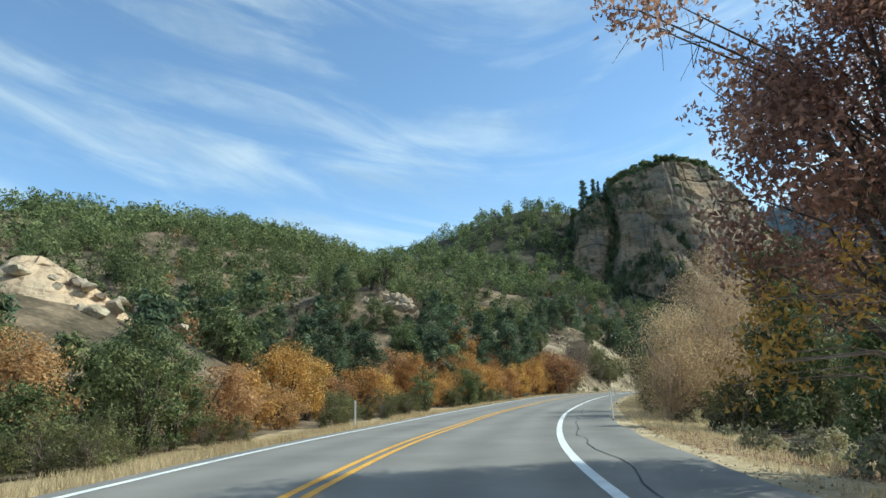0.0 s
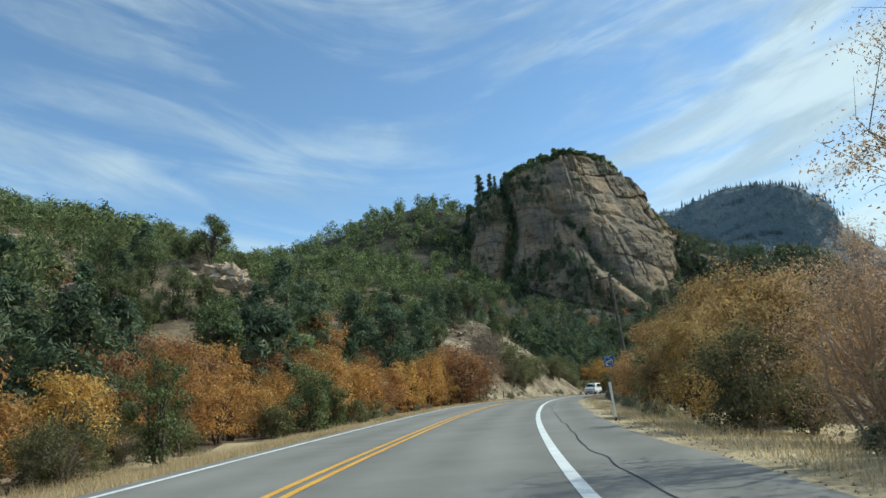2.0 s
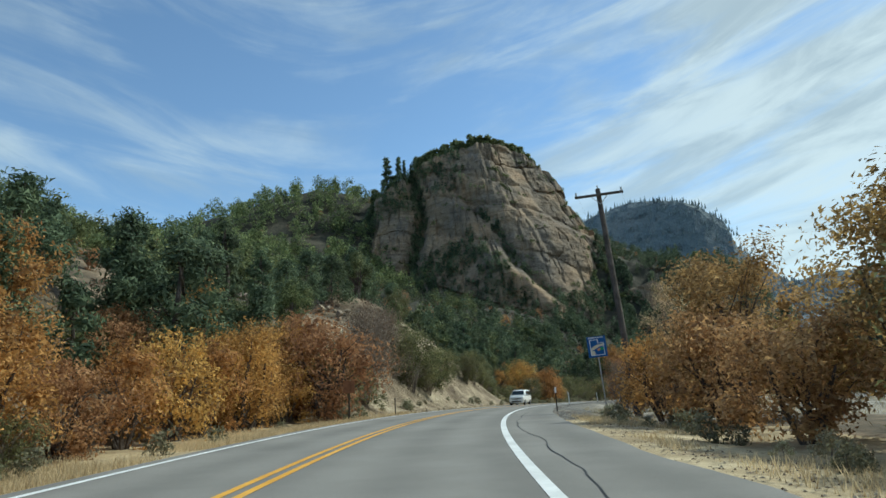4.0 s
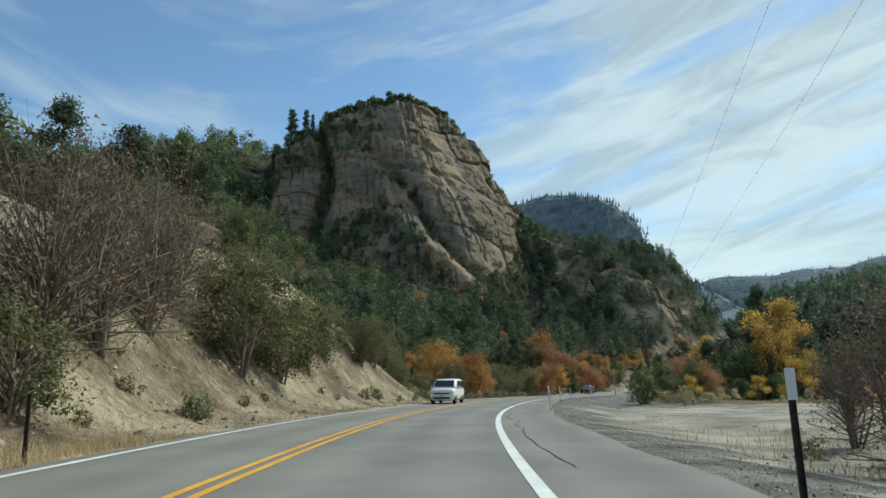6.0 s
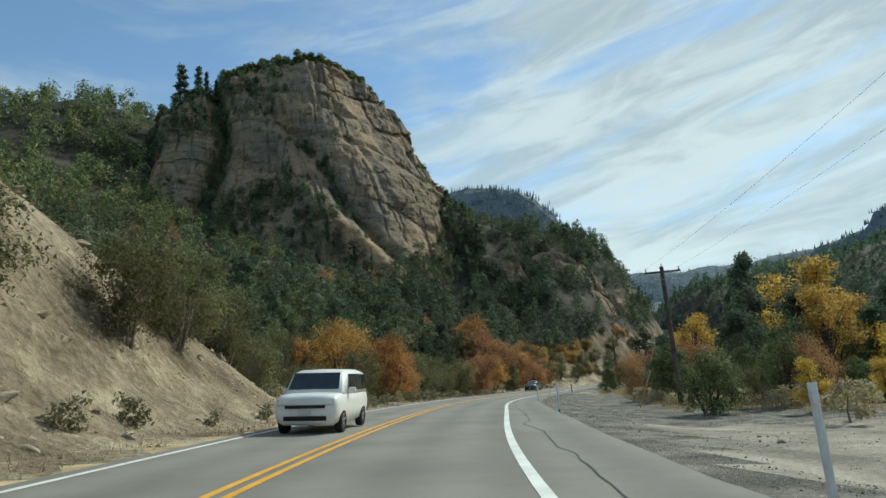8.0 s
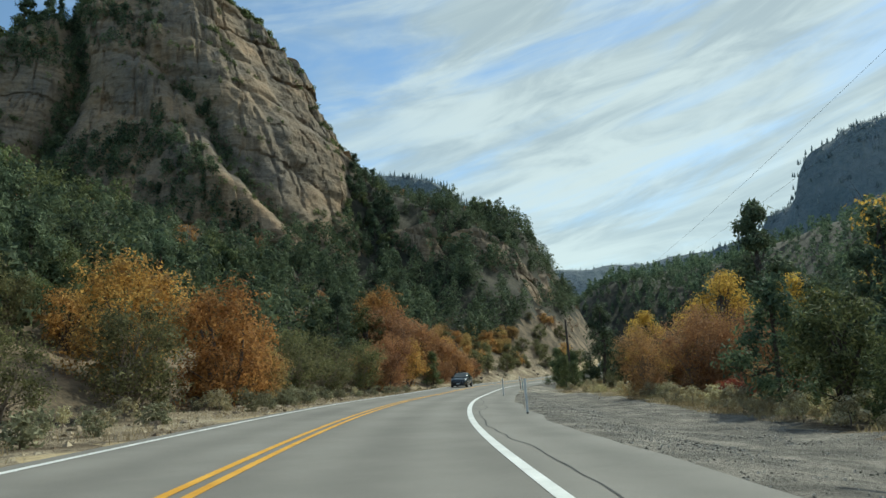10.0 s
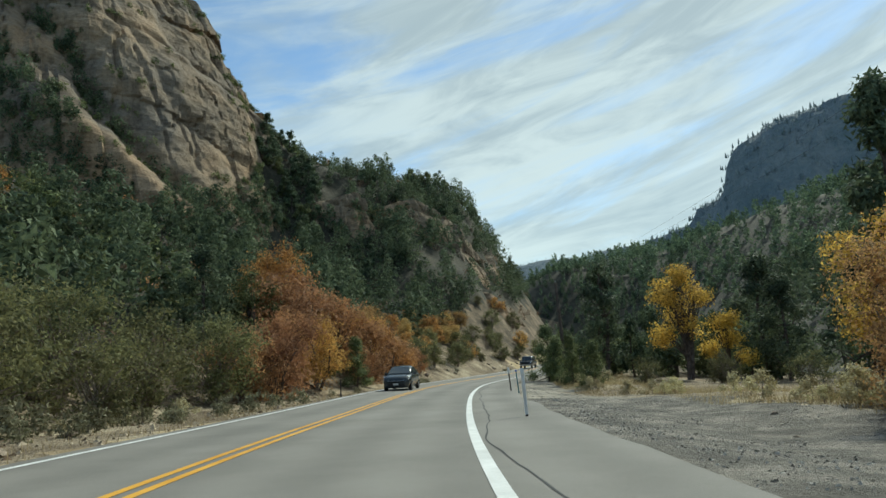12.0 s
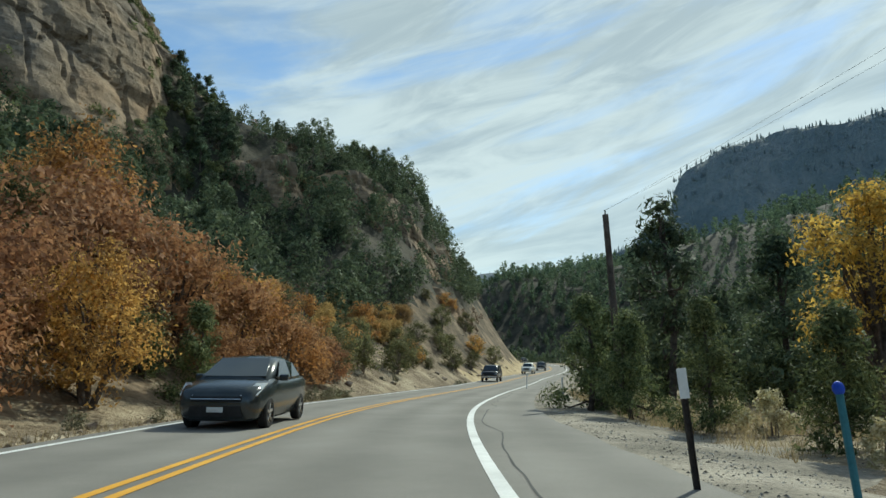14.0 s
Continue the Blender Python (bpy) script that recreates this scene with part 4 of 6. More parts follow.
def grow(key, x, y, size=1.0, z=None, group="", var=None):
    """One plant of a kind; size multiplies the pattern's."""
    pat = PATTERNS[key][rng.integers(len(PATTERNS[key])) if var is None else var]
    zz = float(terrain(x, y)[0]) if z is None else z
    ob = copy_thing(pat, pose(x, y, zz - 0.05, 0, 0, rng.uniform(0, 360)))
    ob.scale = (size * rng.uniform(0.9, 1.1), size * rng.uniform(0.9, 1.1), size * rng.uniform(0.92, 1.08))
    if group:
        tagged(ob, group=group)
    return ob


def beside(key, s, d, size=1.0, var=None, group=""):
    x, y = place(s, d)
    return grow(key, float(x), float(y), size, None, group, var)


# bare places on the hillside: crags, ledges and their foregrounds
CLEAR = ((-7.2, 87.4, 4.2), (-5.6, 83.6, 3.8), (-4.6, 79.6, 3.0), (-8.0, 94.4, 3.6), (-23.5, 42, 7), (-19, 39, 6), (-14, 36, 5), (-19, 101, 5), (24, 121, 6))


def cleared(s, d):
    x, y = place(s, d)
    return any(math.hypot(float(x) - cx_, float(y) - cy_) < r_ for cx_, cy_, r_ in CLEAR)


# left of the road: oak thickets at the foot of the hillside, rust first, then orange
for s in np.arange(27, 98, 2.7):
    u = rng.uniform()
    key = ("rust" if u < 0.65 else "oak") if 18 < s < 44 else ("oak" if u < 0.85 else "rust")
    beside(key, s, 10.6 + rng.uniform(-0.8, 1.2) - 1.0 * (s > 66) - 1.0 * (s > 80), rng.uniform(0.7, 0.95) * (0.78 if s < 66 else 0.88 if s < 78 else 1.0), group="thicket along the road")
for s in np.arange(48, 104, 4.4):
    u = rng.uniform()
    beside("oak" if u < 0.45 else "pinyon" if u < 0.8 else "rust", s, 14 + rng.uniform(-1, 2), rng.uniform(0.8, 1.1), group="thicket along the road")
for s, d, k, z in ((13.5, 9.4, "juniper", 0.72), (16.2, 9.6, "juniper", 0.66), (19.0, 8.6, "juniper", 0.7), (21.4, 8.9, "juniper", 0.6), (24, 9.2, "rust", 0.75), (10, 12, "juniper", 0.9), (15, 13.5, "juniper", 0.9), (20, 14, "rust", 0.8), (25, 14.5, "juniper", 1.0), (39, 7.2, "olive", 0.55), (43, 7.0, "olive", 0.5), (47, 7.0, "juniper", 0.55), (61, 7.4, "juniper", 0.85), (65, 7.6, "juniper", 0.6), (33, 7.6, "olive", 0.5)):
    beside(k, s, d, z)
grow("rust", 16.2, 95.2, 1.4, var=0)
for x, y, k, v in ((5.8, 97, 1.15, 0), (9, 91, 1.2, 2), (2, 86, 0.9, 1), (13, 99, 1.0, 1), (22, 141, 1.0, 2), (-2, 80, 0.9, 0), (27, 137, 0.85, 0), (25.3, 135.5, 1.0, 0), (21.5, 128, 0.95, 1), (18.5, 124, 0.9, 0), (31.5, 142.5, 0.9, 2), (16, 118, 0.8, 1), (-12, 66, 0.7, 1), (-18, 74, 0.8, 0), (-9, 72, 0.75, 1)):
    grow("pinyon", x, y, k, var=v)
for i in range(18):
    beside("olive" if i % 2 else "far_olive", rng.uniform(30, 76), rng.uniform(7.4, 9.0), rng.uniform(0.32, 0.55), 1)
for i in range(12):
    beside("olive", rng.uniform(7, 26), rng.uniform(6.8, 9.5), rng.uniform(0.3, 0.5), 1)
# hillside trees within reach
for i in range(64):
    s, d = rng.uniform(-2, 98), rng.uniform(13.5, 26)
    if cleared(s, d):
        continue
    beside("far_juniper" if rng.uniform() < 0.6 else "far_pinyon", s, d, rng.uniform(0.55, 0.95), group="trees on the hillside")
for i in range(130):
    s, d = rng.uniform(-5, 240), rng.uniform(17, 50)
    u = rng.uniform()
    if 100 < s < 150 and d < 24 or cleared(s, d):
        continue
    far_ = "far_" if d > 24 else ""
    beside(far_ + "pinyon" if u < 0.4 else far_ + "juniper" if u < 0.92 or s < 110 else "far_oak", s, d, rng.uniform(0.6, 1.1), group="trees on the hillside")
# the bank
for s, d, k, z in ((99, 7.4, "olive", 1.0), (101.5, 8.5, "olive", 1.1), (104, 6.9, "olive", 0.85), (106, 7.6, "bare", 1.5), (109, 8.0, "bare", 1.45), (97, 11.5, "juniper", 0.8), (99.5, 13.5, "juniper", 0.95), (103, 14, "pinyon", 0.75), (105, 12.5, "juniper", 0.75), (108, 14.5, "juniper", 0.8), (101, 17, "pinyon", 0.9), (96, 15, "oak", 0.8), (112.5, 8.6, "bare", 1.35), (115.5, 9.4, "bare", 1.2), (127, 12.5, "juniper", 0.8), (131, 13.5, "olive", 0.8), (138, 8.2, "olive", 0.9), (142, 8.6, "olive", 1.0), (145, 9.6, "olive", 0.9), (151, 10.5, "olive", 1.0), (156, 9, "olive", 0.7)):
    beside(k, s, d, z)
for x, y, k in ((26.6, 115.4, 1.4), (29.0, 118.4, 1.25), (31.4, 123.0, 1.1), (27.2, 119.6, 1.1), (33.4, 126.6, 0.85)):
    grow("olive", x, y, k, var=0)
THICKET = ((152, 9.5, "olive", 0.7), (155, 10.5, "far_olive", 0.9), (158, 12, "olive", 0.9), (161, 14.5, "far_juniper", 0.9), (163.5, 10.5, "far_olive", 0.75), (166, 15.5, "pinyon", 0.85), (168, 11.5, "olive", 0.85), (170.5, 18, "pinyon", 0.95), (172, 9.2, "olive", 1.05),
           (182, 18.6, "oak", 0.85), (183.5, 9.6, "olive", 0.95), (186, 12, "far_olive", 1.05), (189, 10.2, "olive", 1.15), (191.5, 13.5, "rust", 0.85), (193, 9.6, "olive", 1.2), (196, 12, "olive", 1.2), (199, 9.4, "olive", 1.05), (201.5, 12.5, "olive", 1.35), (205, 10.6, "olive", 1.2),
           (208.5, 12.5, "olive", 1.45), (212, 10.4, "olive", 1.25), (215.5, 10.6, "rust", 1.1), (218.5, 9.6, "rust", 1.2), (222, 11, "rust", 1.25), (226, 9.6, "oak", 0.95), (231, 8.2, "cedar", 0.9), (234, 8.6, "rust", 0.8), (237.5, 9.6, "rust", 1.2), (240.5, 8.8, "oak", 1.05), (244, 8.6, "rust", 1.0),
           (247.5, 8.4, "rust", 0.75), (251, 8.6, "far_olive", 0.8))
for x, y, k, z, v in ((61.2, 169.2, "oak", 1.2, 2), (64.6, 166.2, "oak", 1.12, 2), (67.0, 169.5, "oak", 1.0, 0), (69.2, 171.2, "ochre", 0.75, 1), (102.2, 203.6, "rust", 1.85, 0), (103.6, 208.0, "oak", 1.6, 2), (107.4, 204.6, "rust", 1.5, 0), (104.6, 201.8, "juniper", 0.7, 0), (98.5, 204, "juniper", 1.2, 1), (94, 203, "pinyon", 1.1, 0), (111.5, 206.2, "oak", 1.15, 0)):
    grow(k, x, y, z, var=v, group="thicket along the road")
for s, d, k, z in THICKET:
    beside(k, s, d, z, group="thicket along the road")
for s in np.arange(251, 335, 2.0):
    beside("far_olive" if rng.uniform() < 0.68 else "far_oak", s, 8.0 + rng.uniform(0, 10), rng.uniform(0.5, 0.95))
for s in np.arange(258, 300, 3.2):
    beside("ochre", s, 14 + rng.uniform(0, 7), rng.uniform(0.6, 0.85), 1)
# right of the road, up to the lay-by
for x, y, k, z, v in ( (11.8, 23.4, "cedar", 1.12, 1), (13.2, 24.6, "cedar", 1.1, 0), (10.2, 30.4, "tan", 1.0, 0), (12.9, 31.5, "tan", 1.05, 1), (16.6, 34.5, "tan", 1.15, 1), (16.2, 38.2, "tan", 0.8, 0), (14.4, 36.0, "thin", 0.95, 0), (13.6, 39, "tan", 0.75, 0), (12.9, 42, "olive", 0.62, 0), (16, 45, "ochre", 0.85, 0), (15.8, 49.7, "ochre", 0.62, 0), (18.2, 53, "ochre", 0.75, 0), (19.6, 57, "ochre", 0.9, 1), (22.8, 58.5, "ochre", 1.1, 0), (31, 58, "thin", 0.85, 0), (21.5, 62.5, "olive", 0.95, 0), (24.8, 66.5, "ochre", 1.1, 0), (22.6, 68, "rust", 0.75, 1), (25.2, 73.5, "rust", 0.9, 0), (28, 76, "ochre", 1.1, 0), (27.3, 79.5, "oak", 0.75, 0), (30.5, 83.5, "rust", 0.65, 1), (34.5, 88, "thin", 0.72, 0), (35, 84, "tan", 0.8, 0), (33.2, 91.8, "bare", 0.75, 0), (34.6, 90.6, "rust", 0.62, 1), (36.2, 92, "rust", 0.6, 0), (37.5, 90, "rust", 0.7, 1), (36.4, 95, "bare", 0.6, 0)):
    grow(k, x, y, z, var=v)
for i in range(22):
    s, d = rng.uniform(26, 84), rng.uniform(-36, -20)
    beside("far_oak", s, d, rng.uniform(0.7, 1.1))
for i in range(22):
    beside("far_olive", rng.uniform(24, 70), -rng.uniform(9.2, 13), rng.uniform(0.32, 0.55))
elder = grow("elder", 7.3, 9.4, 1.04, var=0)


def on_tree(name, label, v, f, mat, root):
    ob = mesh_object(name, v, f, [M[mat]], root)
    ob.rotation_euler = (0, 0, -root.rotation_euler[2])
    tagged(ob, label)


def sprays(centres, per, spread, size):
    c = np.repeat(np.asarray(centres, float), per, 0)
    way = rng.normal(size=c.shape)
    return leaf_faces(c + np.clip(way, -1.8, 1.8) * spread * np.array([1, 1, 1.25]), way, size, 0.9, 1.5)


# boughs that reach out over the road, and low sprays of yellow leaves
tips = [(-3.8, -0.8, 6.9), (-4.7, -0.6, 7.0), (-4.2, -0.7, 6.7), (-3.2, -0.9, 5.9), (-2.7, -0.4, 5.2), (-2.6, 0.3, 4.4)]
pieces = []
for tip in tips:
    tip = np.array(tip)
    start = np.array([-0.3, 0.0, tip[2] - 2.2])
    mid_ = start * 0.45 + tip * 0.55 + np.array([0, 0, 0.45]) + rng.normal(size=3) * 0.12
    pieces.append(tube([start, start * 0.75 + tip * 0.25 + rng.normal(size=3) * 0.15, mid_, tip * 0.8 + mid_ * 0.2 + rng.normal(size=3) * 0.1, tip], 0.032, 0.006, 5))
    for _ in range(5):
        a = mid_ + (tip - mid_) * rng.uniform(0.1, 0.9)
        pieces.append(tube([a, a + rng.normal(size=3) * 0.18 - np.array([0.1, 0, 0.05]), a + rng.normal(size=3) * 0.3 - np.array([0.15, 0, 0.25])], 0.011, 0.004, 3))
v, f = joined(pieces)
on_tree("bough", "grey-brown boughs reaching over the road", v, f, "bark", elder)
centres = [np.array(t_) + rng.normal(size=3) * 0.16 for t_ in tips[:3] for _ in range(3)]
centres += [np.array((rng.uniform(-3.3, -2.0), rng.uniform(-1.2, 0.6), rng.uniform(4.7, 6.9))) for _ in range(20)]
v, f = sprays(centres, 42, 0.15, 0.058)
on_tree("hanging_leaves", "withered purple-brown leaves on the hanging boughs", v, f, "purple", elder)
centres = np.stack([rng.uniform(-3.5, -0.6, 24), rng.uniform(-1.2, 1.2, 24), rng.uniform(1.5, 3.4, 24)], 1)
v, f = sprays(centres, 40, 0.16, 0.058)
on_tree("yellow_leaves", "low sprays of yellow-gold leaves", v, f, "gold", elder)
pieces = [tube([(-0.1, 0, c[2] - 0.3), c * 0.5 + np.array([0, 0, c[2] * 0.5 + 0.1]), c], 0.022, 0.006, 4) for c in centres]
v, f = joined(pieces)
on_tree("branch", "thin grey branches below the crown", v, f, "grey_bark", elder)
for x, y, k, z, v in ((10.6, 16.6, "cedar", 0.72, 0), (12.4, 18.6, "cedar", 0.85, 1), (14.2, 20.4, "cedar", 0.95, 0), (9.6, 13.2, "cedar", 0.6, 0)):
    grow(k, x, y, z, var=v)
n = 16000
x, y = rng.uniform(4.6, 11, n), rng.uniform(3, 22, n)
keep = (-road_at(x, y)[1] > 6.25) & (fbm(x, y, 1.6, 33, 2) > -0.25)
x, y = x[keep], y[keep]
v, f = leaf_faces(np.stack([x, y, terrain(x, y) + 0.015 + rng.uniform(0, 0.03, len(x))], 1), np.tile((0.0, 0.0, 1.0), (len(x), 1)), 0.042, 0.3, 1.5)
tagged(mesh_object("fallen_leaves", v, f, [M["fallen"]]), "dry reddish-brown leaves fallen on the road verge", "leaves", kind="stuff")
# beyond the lay-by
for x, y, k, z, v in ((95.5, 142.6, "gold", 1.65, 0), (113.0, 157.0, "gold", 1.2, 0), (80.2, 139.8, "pinyon", 0.95, 0), (84.0, 141.5, "pinyon", 1.15, 1), (86.5, 138.6, "pinyon", 1.25, 0), (82.5, 137.0, "juniper", 1.1, 1), (88, 143.5, "pinyon", 1.2, 2), (84.8, 135.6, "gold", 1.0, 0), (88, 133, "gold", 0.95, 1), (80, 129, "gold", 0.75, 1), (91, 137.5, "gold", 1.0, 0), (97, 156.5, "gold", 1.05, 0), (101, 160, "gold", 0.9, 0), (119.2, 176.8, "gold", 0.97, 0), (122.4, 175.0, "gold", 0.9, 1), (121.5, 170.5, "pinyon", 1.1, 0), (62, 124.7, "gold", 0.35, 1), (71, 126, "gold", 0.4, 1), (57.5, 121, "brush", 1.5, 0), (66, 127, "tamarisk", 0.6, 0), (60, 128, "juniper", 0.8, 2), (74, 141, "juniper", 1.0, 0),
                      (77.5, 144.5, "pinyon", 0.9, 1), (72.4, 139.0, "juniper", 0.72, 2), (75.0, 136.6, "juniper", 0.8, 2), (78.2, 134.6, "juniper", 0.8, 2), (82, 132.5, "juniper", 0.8, 0), (89.4, 154.3, "tamarisk", 1.1, 0), (88.2, 157.2, "tamarisk", 0.9, 0), (91.4, 152.0, "tamarisk", 1.05, 0), (93.2, 155.5, "tamarisk", 1.25, 0), (85.4, 148.6, "ochre", 0.5, 1), (84, 149.6, "red", 0.9, 0), (87, 147.5, "red", 1.1, 0), (116.06, 161.84, "ponderosa", 1.2, 0)):
    grow(k, x, y, z, var=v)
for x, y, z, k in ((104.6, 176.0, 0.62, "cedar"), (107.2, 179.2, 0.6, "cedar"), (110.5, 182.6, 0.8, "cedar"), (113.6, 185.6, 0.9, "cedar"), (117.5, 186.5, 1.0, "cedar"), (109.5, 175.2, 0.6, "olive"), (112.4, 171.6, 0.6, "olive"), (113.5, 167, 0.7, "olive"), (123, 186, 1.3, "pinyon"), (127, 181.5, 1.3, "pinyon"), (128, 174, 1.35, "pinyon"), (126, 166, 1.35, "pinyon"), (122, 160, 1.2, "pinyon"), (126, 190.5, 1.0, "juniper"), (132, 186, 1.2, "pinyon"), (103, 150, 1.1, "pinyon"), (99, 147, 1.0, "pinyon"), (95, 146, 1.1, "juniper"), (110, 149, 1.3, "pinyon"), (117, 152, 1.3, "pinyon"), (106, 141, 1.2, "pinyon"), (98, 138, 1.2, "pinyon"), (94, 133, 1.1, "pinyon"), (112, 156, 1.2, "pinyon"), (107, 154, 1.0, "juniper")):
    grow(k, x, y, z)
for i in range(46):
    s, d = rng.uniform(110, 260), rng.uniform(-62, -34)
    u = rng.uniform()
    beside("gold" if u < 0.12 else "far_pinyon" if u < 0.6 else "far_juniper", s, d, rng.uniform(0.8, 1.3))
for s, d, z, k in ((150, -16.5, 0.6, "juniper"), (153, -16, 0.5, "olive"), (157, -17, 0.65, "juniper"), (160, -17, 0.6, "olive"), (164, -19, 0.7, "juniper"), (160, -35, 1.2, "pinyon"), (166, -32, 1.1, "pinyon"), (170, -36, 1.25, "pinyon"), (174, -31, 1.15, "pinyon"), (178, -34, 1.25, "pinyon"), (182, -30, 1.1, "pinyon"), (163, -40, 1.3, "pinyon"), (171, -28, 0.9, "juniper"), (176, -27, 1.0, "juniper"), (184, -36, 1.3, "pinyon"), (188, -32, 1.2, "pinyon")):
    beside(k, s, d, z)
for i in range(16):
    beside("far_juniper", rng.uniform(190, 222), rng.uniform(-36, -25), rng.uniform(0.6, 0.95))
for i in range(54):
    beside("far_juniper" if i % 3 else "far_pinyon", rng.uniform(233, 300), -12.5 - rng.uniform(0, 1) ** 1.4 * 26, rng.uniform(0.75, 1.25))
for i in range(80):
    s = rng.uniform(142, 250)
    beside("brush", s, -float(gravel_edge(s)) - 0.4 - abs(rng.normal()) * 2.0, rng.uniform(0.55, 1.1), group="rabbitbrush by the gravel")
for i in range(50):
    s = rng.uniform(0, 92)
    beside("sage" if rng.uniform() < 0.6 else "brush", s, -7.6 - abs(rng.normal()) * 0.8, rng.uniform(0.35, 0.75))
for i in range(60):
    s = rng.uniform(70, 300)
    beside("sage", s, 5.2 + abs(rng.normal()) * 1.4, rng.uniform(0.4, 0.9))
# on the butte's rim
for i in range(140):
    p = RIM[rng.integers(40, len(RIM) - 70)] if i > 100 else RIM[np.argmin(np.abs(RIM[:, 0] - rng.uniform(84, 138)))]
    grow("rim_juniper", p[0] + rng.normal() * 1.0, p[1] + abs(rng.normal()) * 1.8 + 0.2, rng.uniform(0.8, 1.5), p[2] - 0.4)
for x, k in ((74, 1.45), (79, 1.05), (82, 0.75), (69, 0.8), (86, 0.7)):
    p = RIM[np.argmin(np.abs(RIM[:, 0] - x))]
    grow("conifer", p[0], p[1], k, p[2] - 0.6)
for x, y, k in ((199.4, 289.2, 1.35), (203.5, 286.5, 1.2), (208, 284.5, 0.9)):
    grow("old_juniper", x, y, k)
grow("old_juniper", 25.2, 132.6, 1.1)


def leaf_sheet(name, label, x, y, z, leaf, count, size, hmin, hmax, wide, shape):
    """Woods too many to count: for each tree some lobes, for each lobe many three-sided leaves, in one sheet."""
    n = len(x)
    hs = rng.uniform(hmin, hmax, n) * rng.uniform(0.75, 1.15, n)
    lobes = 9
    t = (np.arange(lobes)[None] + rng.uniform(0.1, 0.9, (n, lobes))) / lobes
    prof = (1 - t) ** 0.75 * 0.85 + 0.05 if shape == "cone" else np.sin(np.pi * (t * 0.8 + 0.15)) ** 0.7 * 0.8
    a = np.arange(lobes)[None] * 2.4 + rng.uniform(-0.6, 0.6, t.shape) + rng.uniform(0, 6.3, (n, 1))
    r = prof * rng.uniform(0.3, 0.85, t.shape) * wide * hs[:, None]
    c = np.stack([x[:, None] + np.cos(a) * r, y[:, None] + np.sin(a) * r, z[:, None] + hs[:, None] * (0.05 + 0.88 * t)], -1).reshape(-1, 3)
    per = max(2, count // lobes)
    lobe_r = (hs[:, None] * wide * (0.5 * (1 - t) + 0.16 if shape == "cone" else 0.44 + 0 * t)).ravel()
    p = np.repeat(c, per, 0)
    way = rng.normal(size=p.shape) + np.array([0, 0, 0.3])
    way /= np.linalg.norm(way, axis=1)[:, None]
    p = p + way * np.repeat(lobe_r, per)[:, None] * rng.uniform(0.85, 1.12, (len(p), 1)) * np.array([1, 1, 0.85])
    needles = leaf in ("juniper", "pine")
    v, f = joined([leaf_faces(p, way, size * (0.74 if needles else 1.0), 0.5, 2.2 if needles else 1.2), inner_leaves(c, lobe_r, 5, 0.34)])
    ob = mesh_object(name, v, f, [M[leaf]])
    tagged(ob, label, "woods", kind="stuff")


def woods(name, label, n, region, kind, leaf, count, size, hmin, hmax, wide, shape="round"):
    x = rng.uniform(region[0], region[1], n * 8)
    y = rng.uniform(region[2], region[3], n * 8)
    keep = kind(x, y)
    x, y = x[keep][:n], y[keep][:n]
    leaf_sheet(name, label, x, y, terrain(x, y), leaf, count, size, hmin, hmax, wide, shape)


def hillside(lo, hi, s0, s1, dens=0.0, side=1, seed=51):
    def ok(x, y):
        s, d, _ = road_at(x, y)
        d = d * side
        bare = np.zeros(len(x), dtype=bool)
        for cx_, cy_, r_ in CLEAR:
            bare |= np.hypot(x - cx_, y - cy_) < r_
        return ~bare & (d > lo) & (d < hi) & (s > s0) & (s < s1) & (fbm(x, y, 22, seed, 3) > dens)
    return ok


woods("juniper_woods", "dark green juniper and pinyon woods on the hillside", 400, (-130, 130, 10, 260), hillside(22, 115, -60, 240, -0.2), "juniper", 288, 0.26, 3.4, 6.8, 0.5)
woods("juniper_woods", "rounded dark green junipers on the open hillside", 190, (-90, -15, 85, 160), hillside(42, 115, 55, 135, -2, 1, 52), "juniper", 288, 0.22, 2.8, 5.4, 0.56)
woods("juniper_woods", "dark green juniper woods high on the ridge", 1500, (-140, 120, 130, 380), hillside(95, 330, -140, 470, -1.2), "juniper", 108, 0.5, 4.2, 8.2, 0.48)
woods("pine_woods", "dark pine woods below the butte", 400, (30, 300, 170, 350), hillside(18, 52, 180, 440, -0.5, 1, 58), "pine", 315, 0.28, 4.6, 9.0, 0.42, "cone")
woods("pine_woods", "dark pine and juniper woods high on the slope", 520, (30, 300, 170, 350), hillside(40, 104, 185, 440, -0.5, 1, 59), "pine", 117, 0.28, 2.0, 4.4, 0.5, "round")
woods("pine_woods", "dark pines at the foot of the rock wall", 190, (132, 205, 262, 318), hillside(20, 130, 200, 440, -1.6, 1, 59), "pine", 108, 0.28, 2.8, 5.6, 0.44, "cone")
woods("oak_woods", "patches of rust-coloured scrub oak on the hillside", 420, (-190, 300, 20, 430), hillside(24, 260, -120, 420, 0.15, 1, 66), "rust", 90, 0.26, 1.5, 3.2, 0.55)
woods("scrub_brush", "low grey-brown scrub between the trees", 1500, (-100, 260, 10, 320), hillside(15, 150, -60, 420, -2), "scrub", 27, 0.22, 0.6, 1.7, 0.9)
woods("fir_woods", "dark fir woods on the shaded slope", 1900, (90, 560, 20, 420), hillside(58, 330, 100, 700, -1.5, -1), "pine", 63, 0.75, 6, 11.5, 0.32, "cone")
woods("pine_woods", "dark pine and fir woods on the shaded slope by the creek", 1100, (95, 330, 80, 320), hillside(44, 150, 110, 420, -1.6, -1), "pine", 72, 0.5, 4.5, 9, 0.36, "cone")
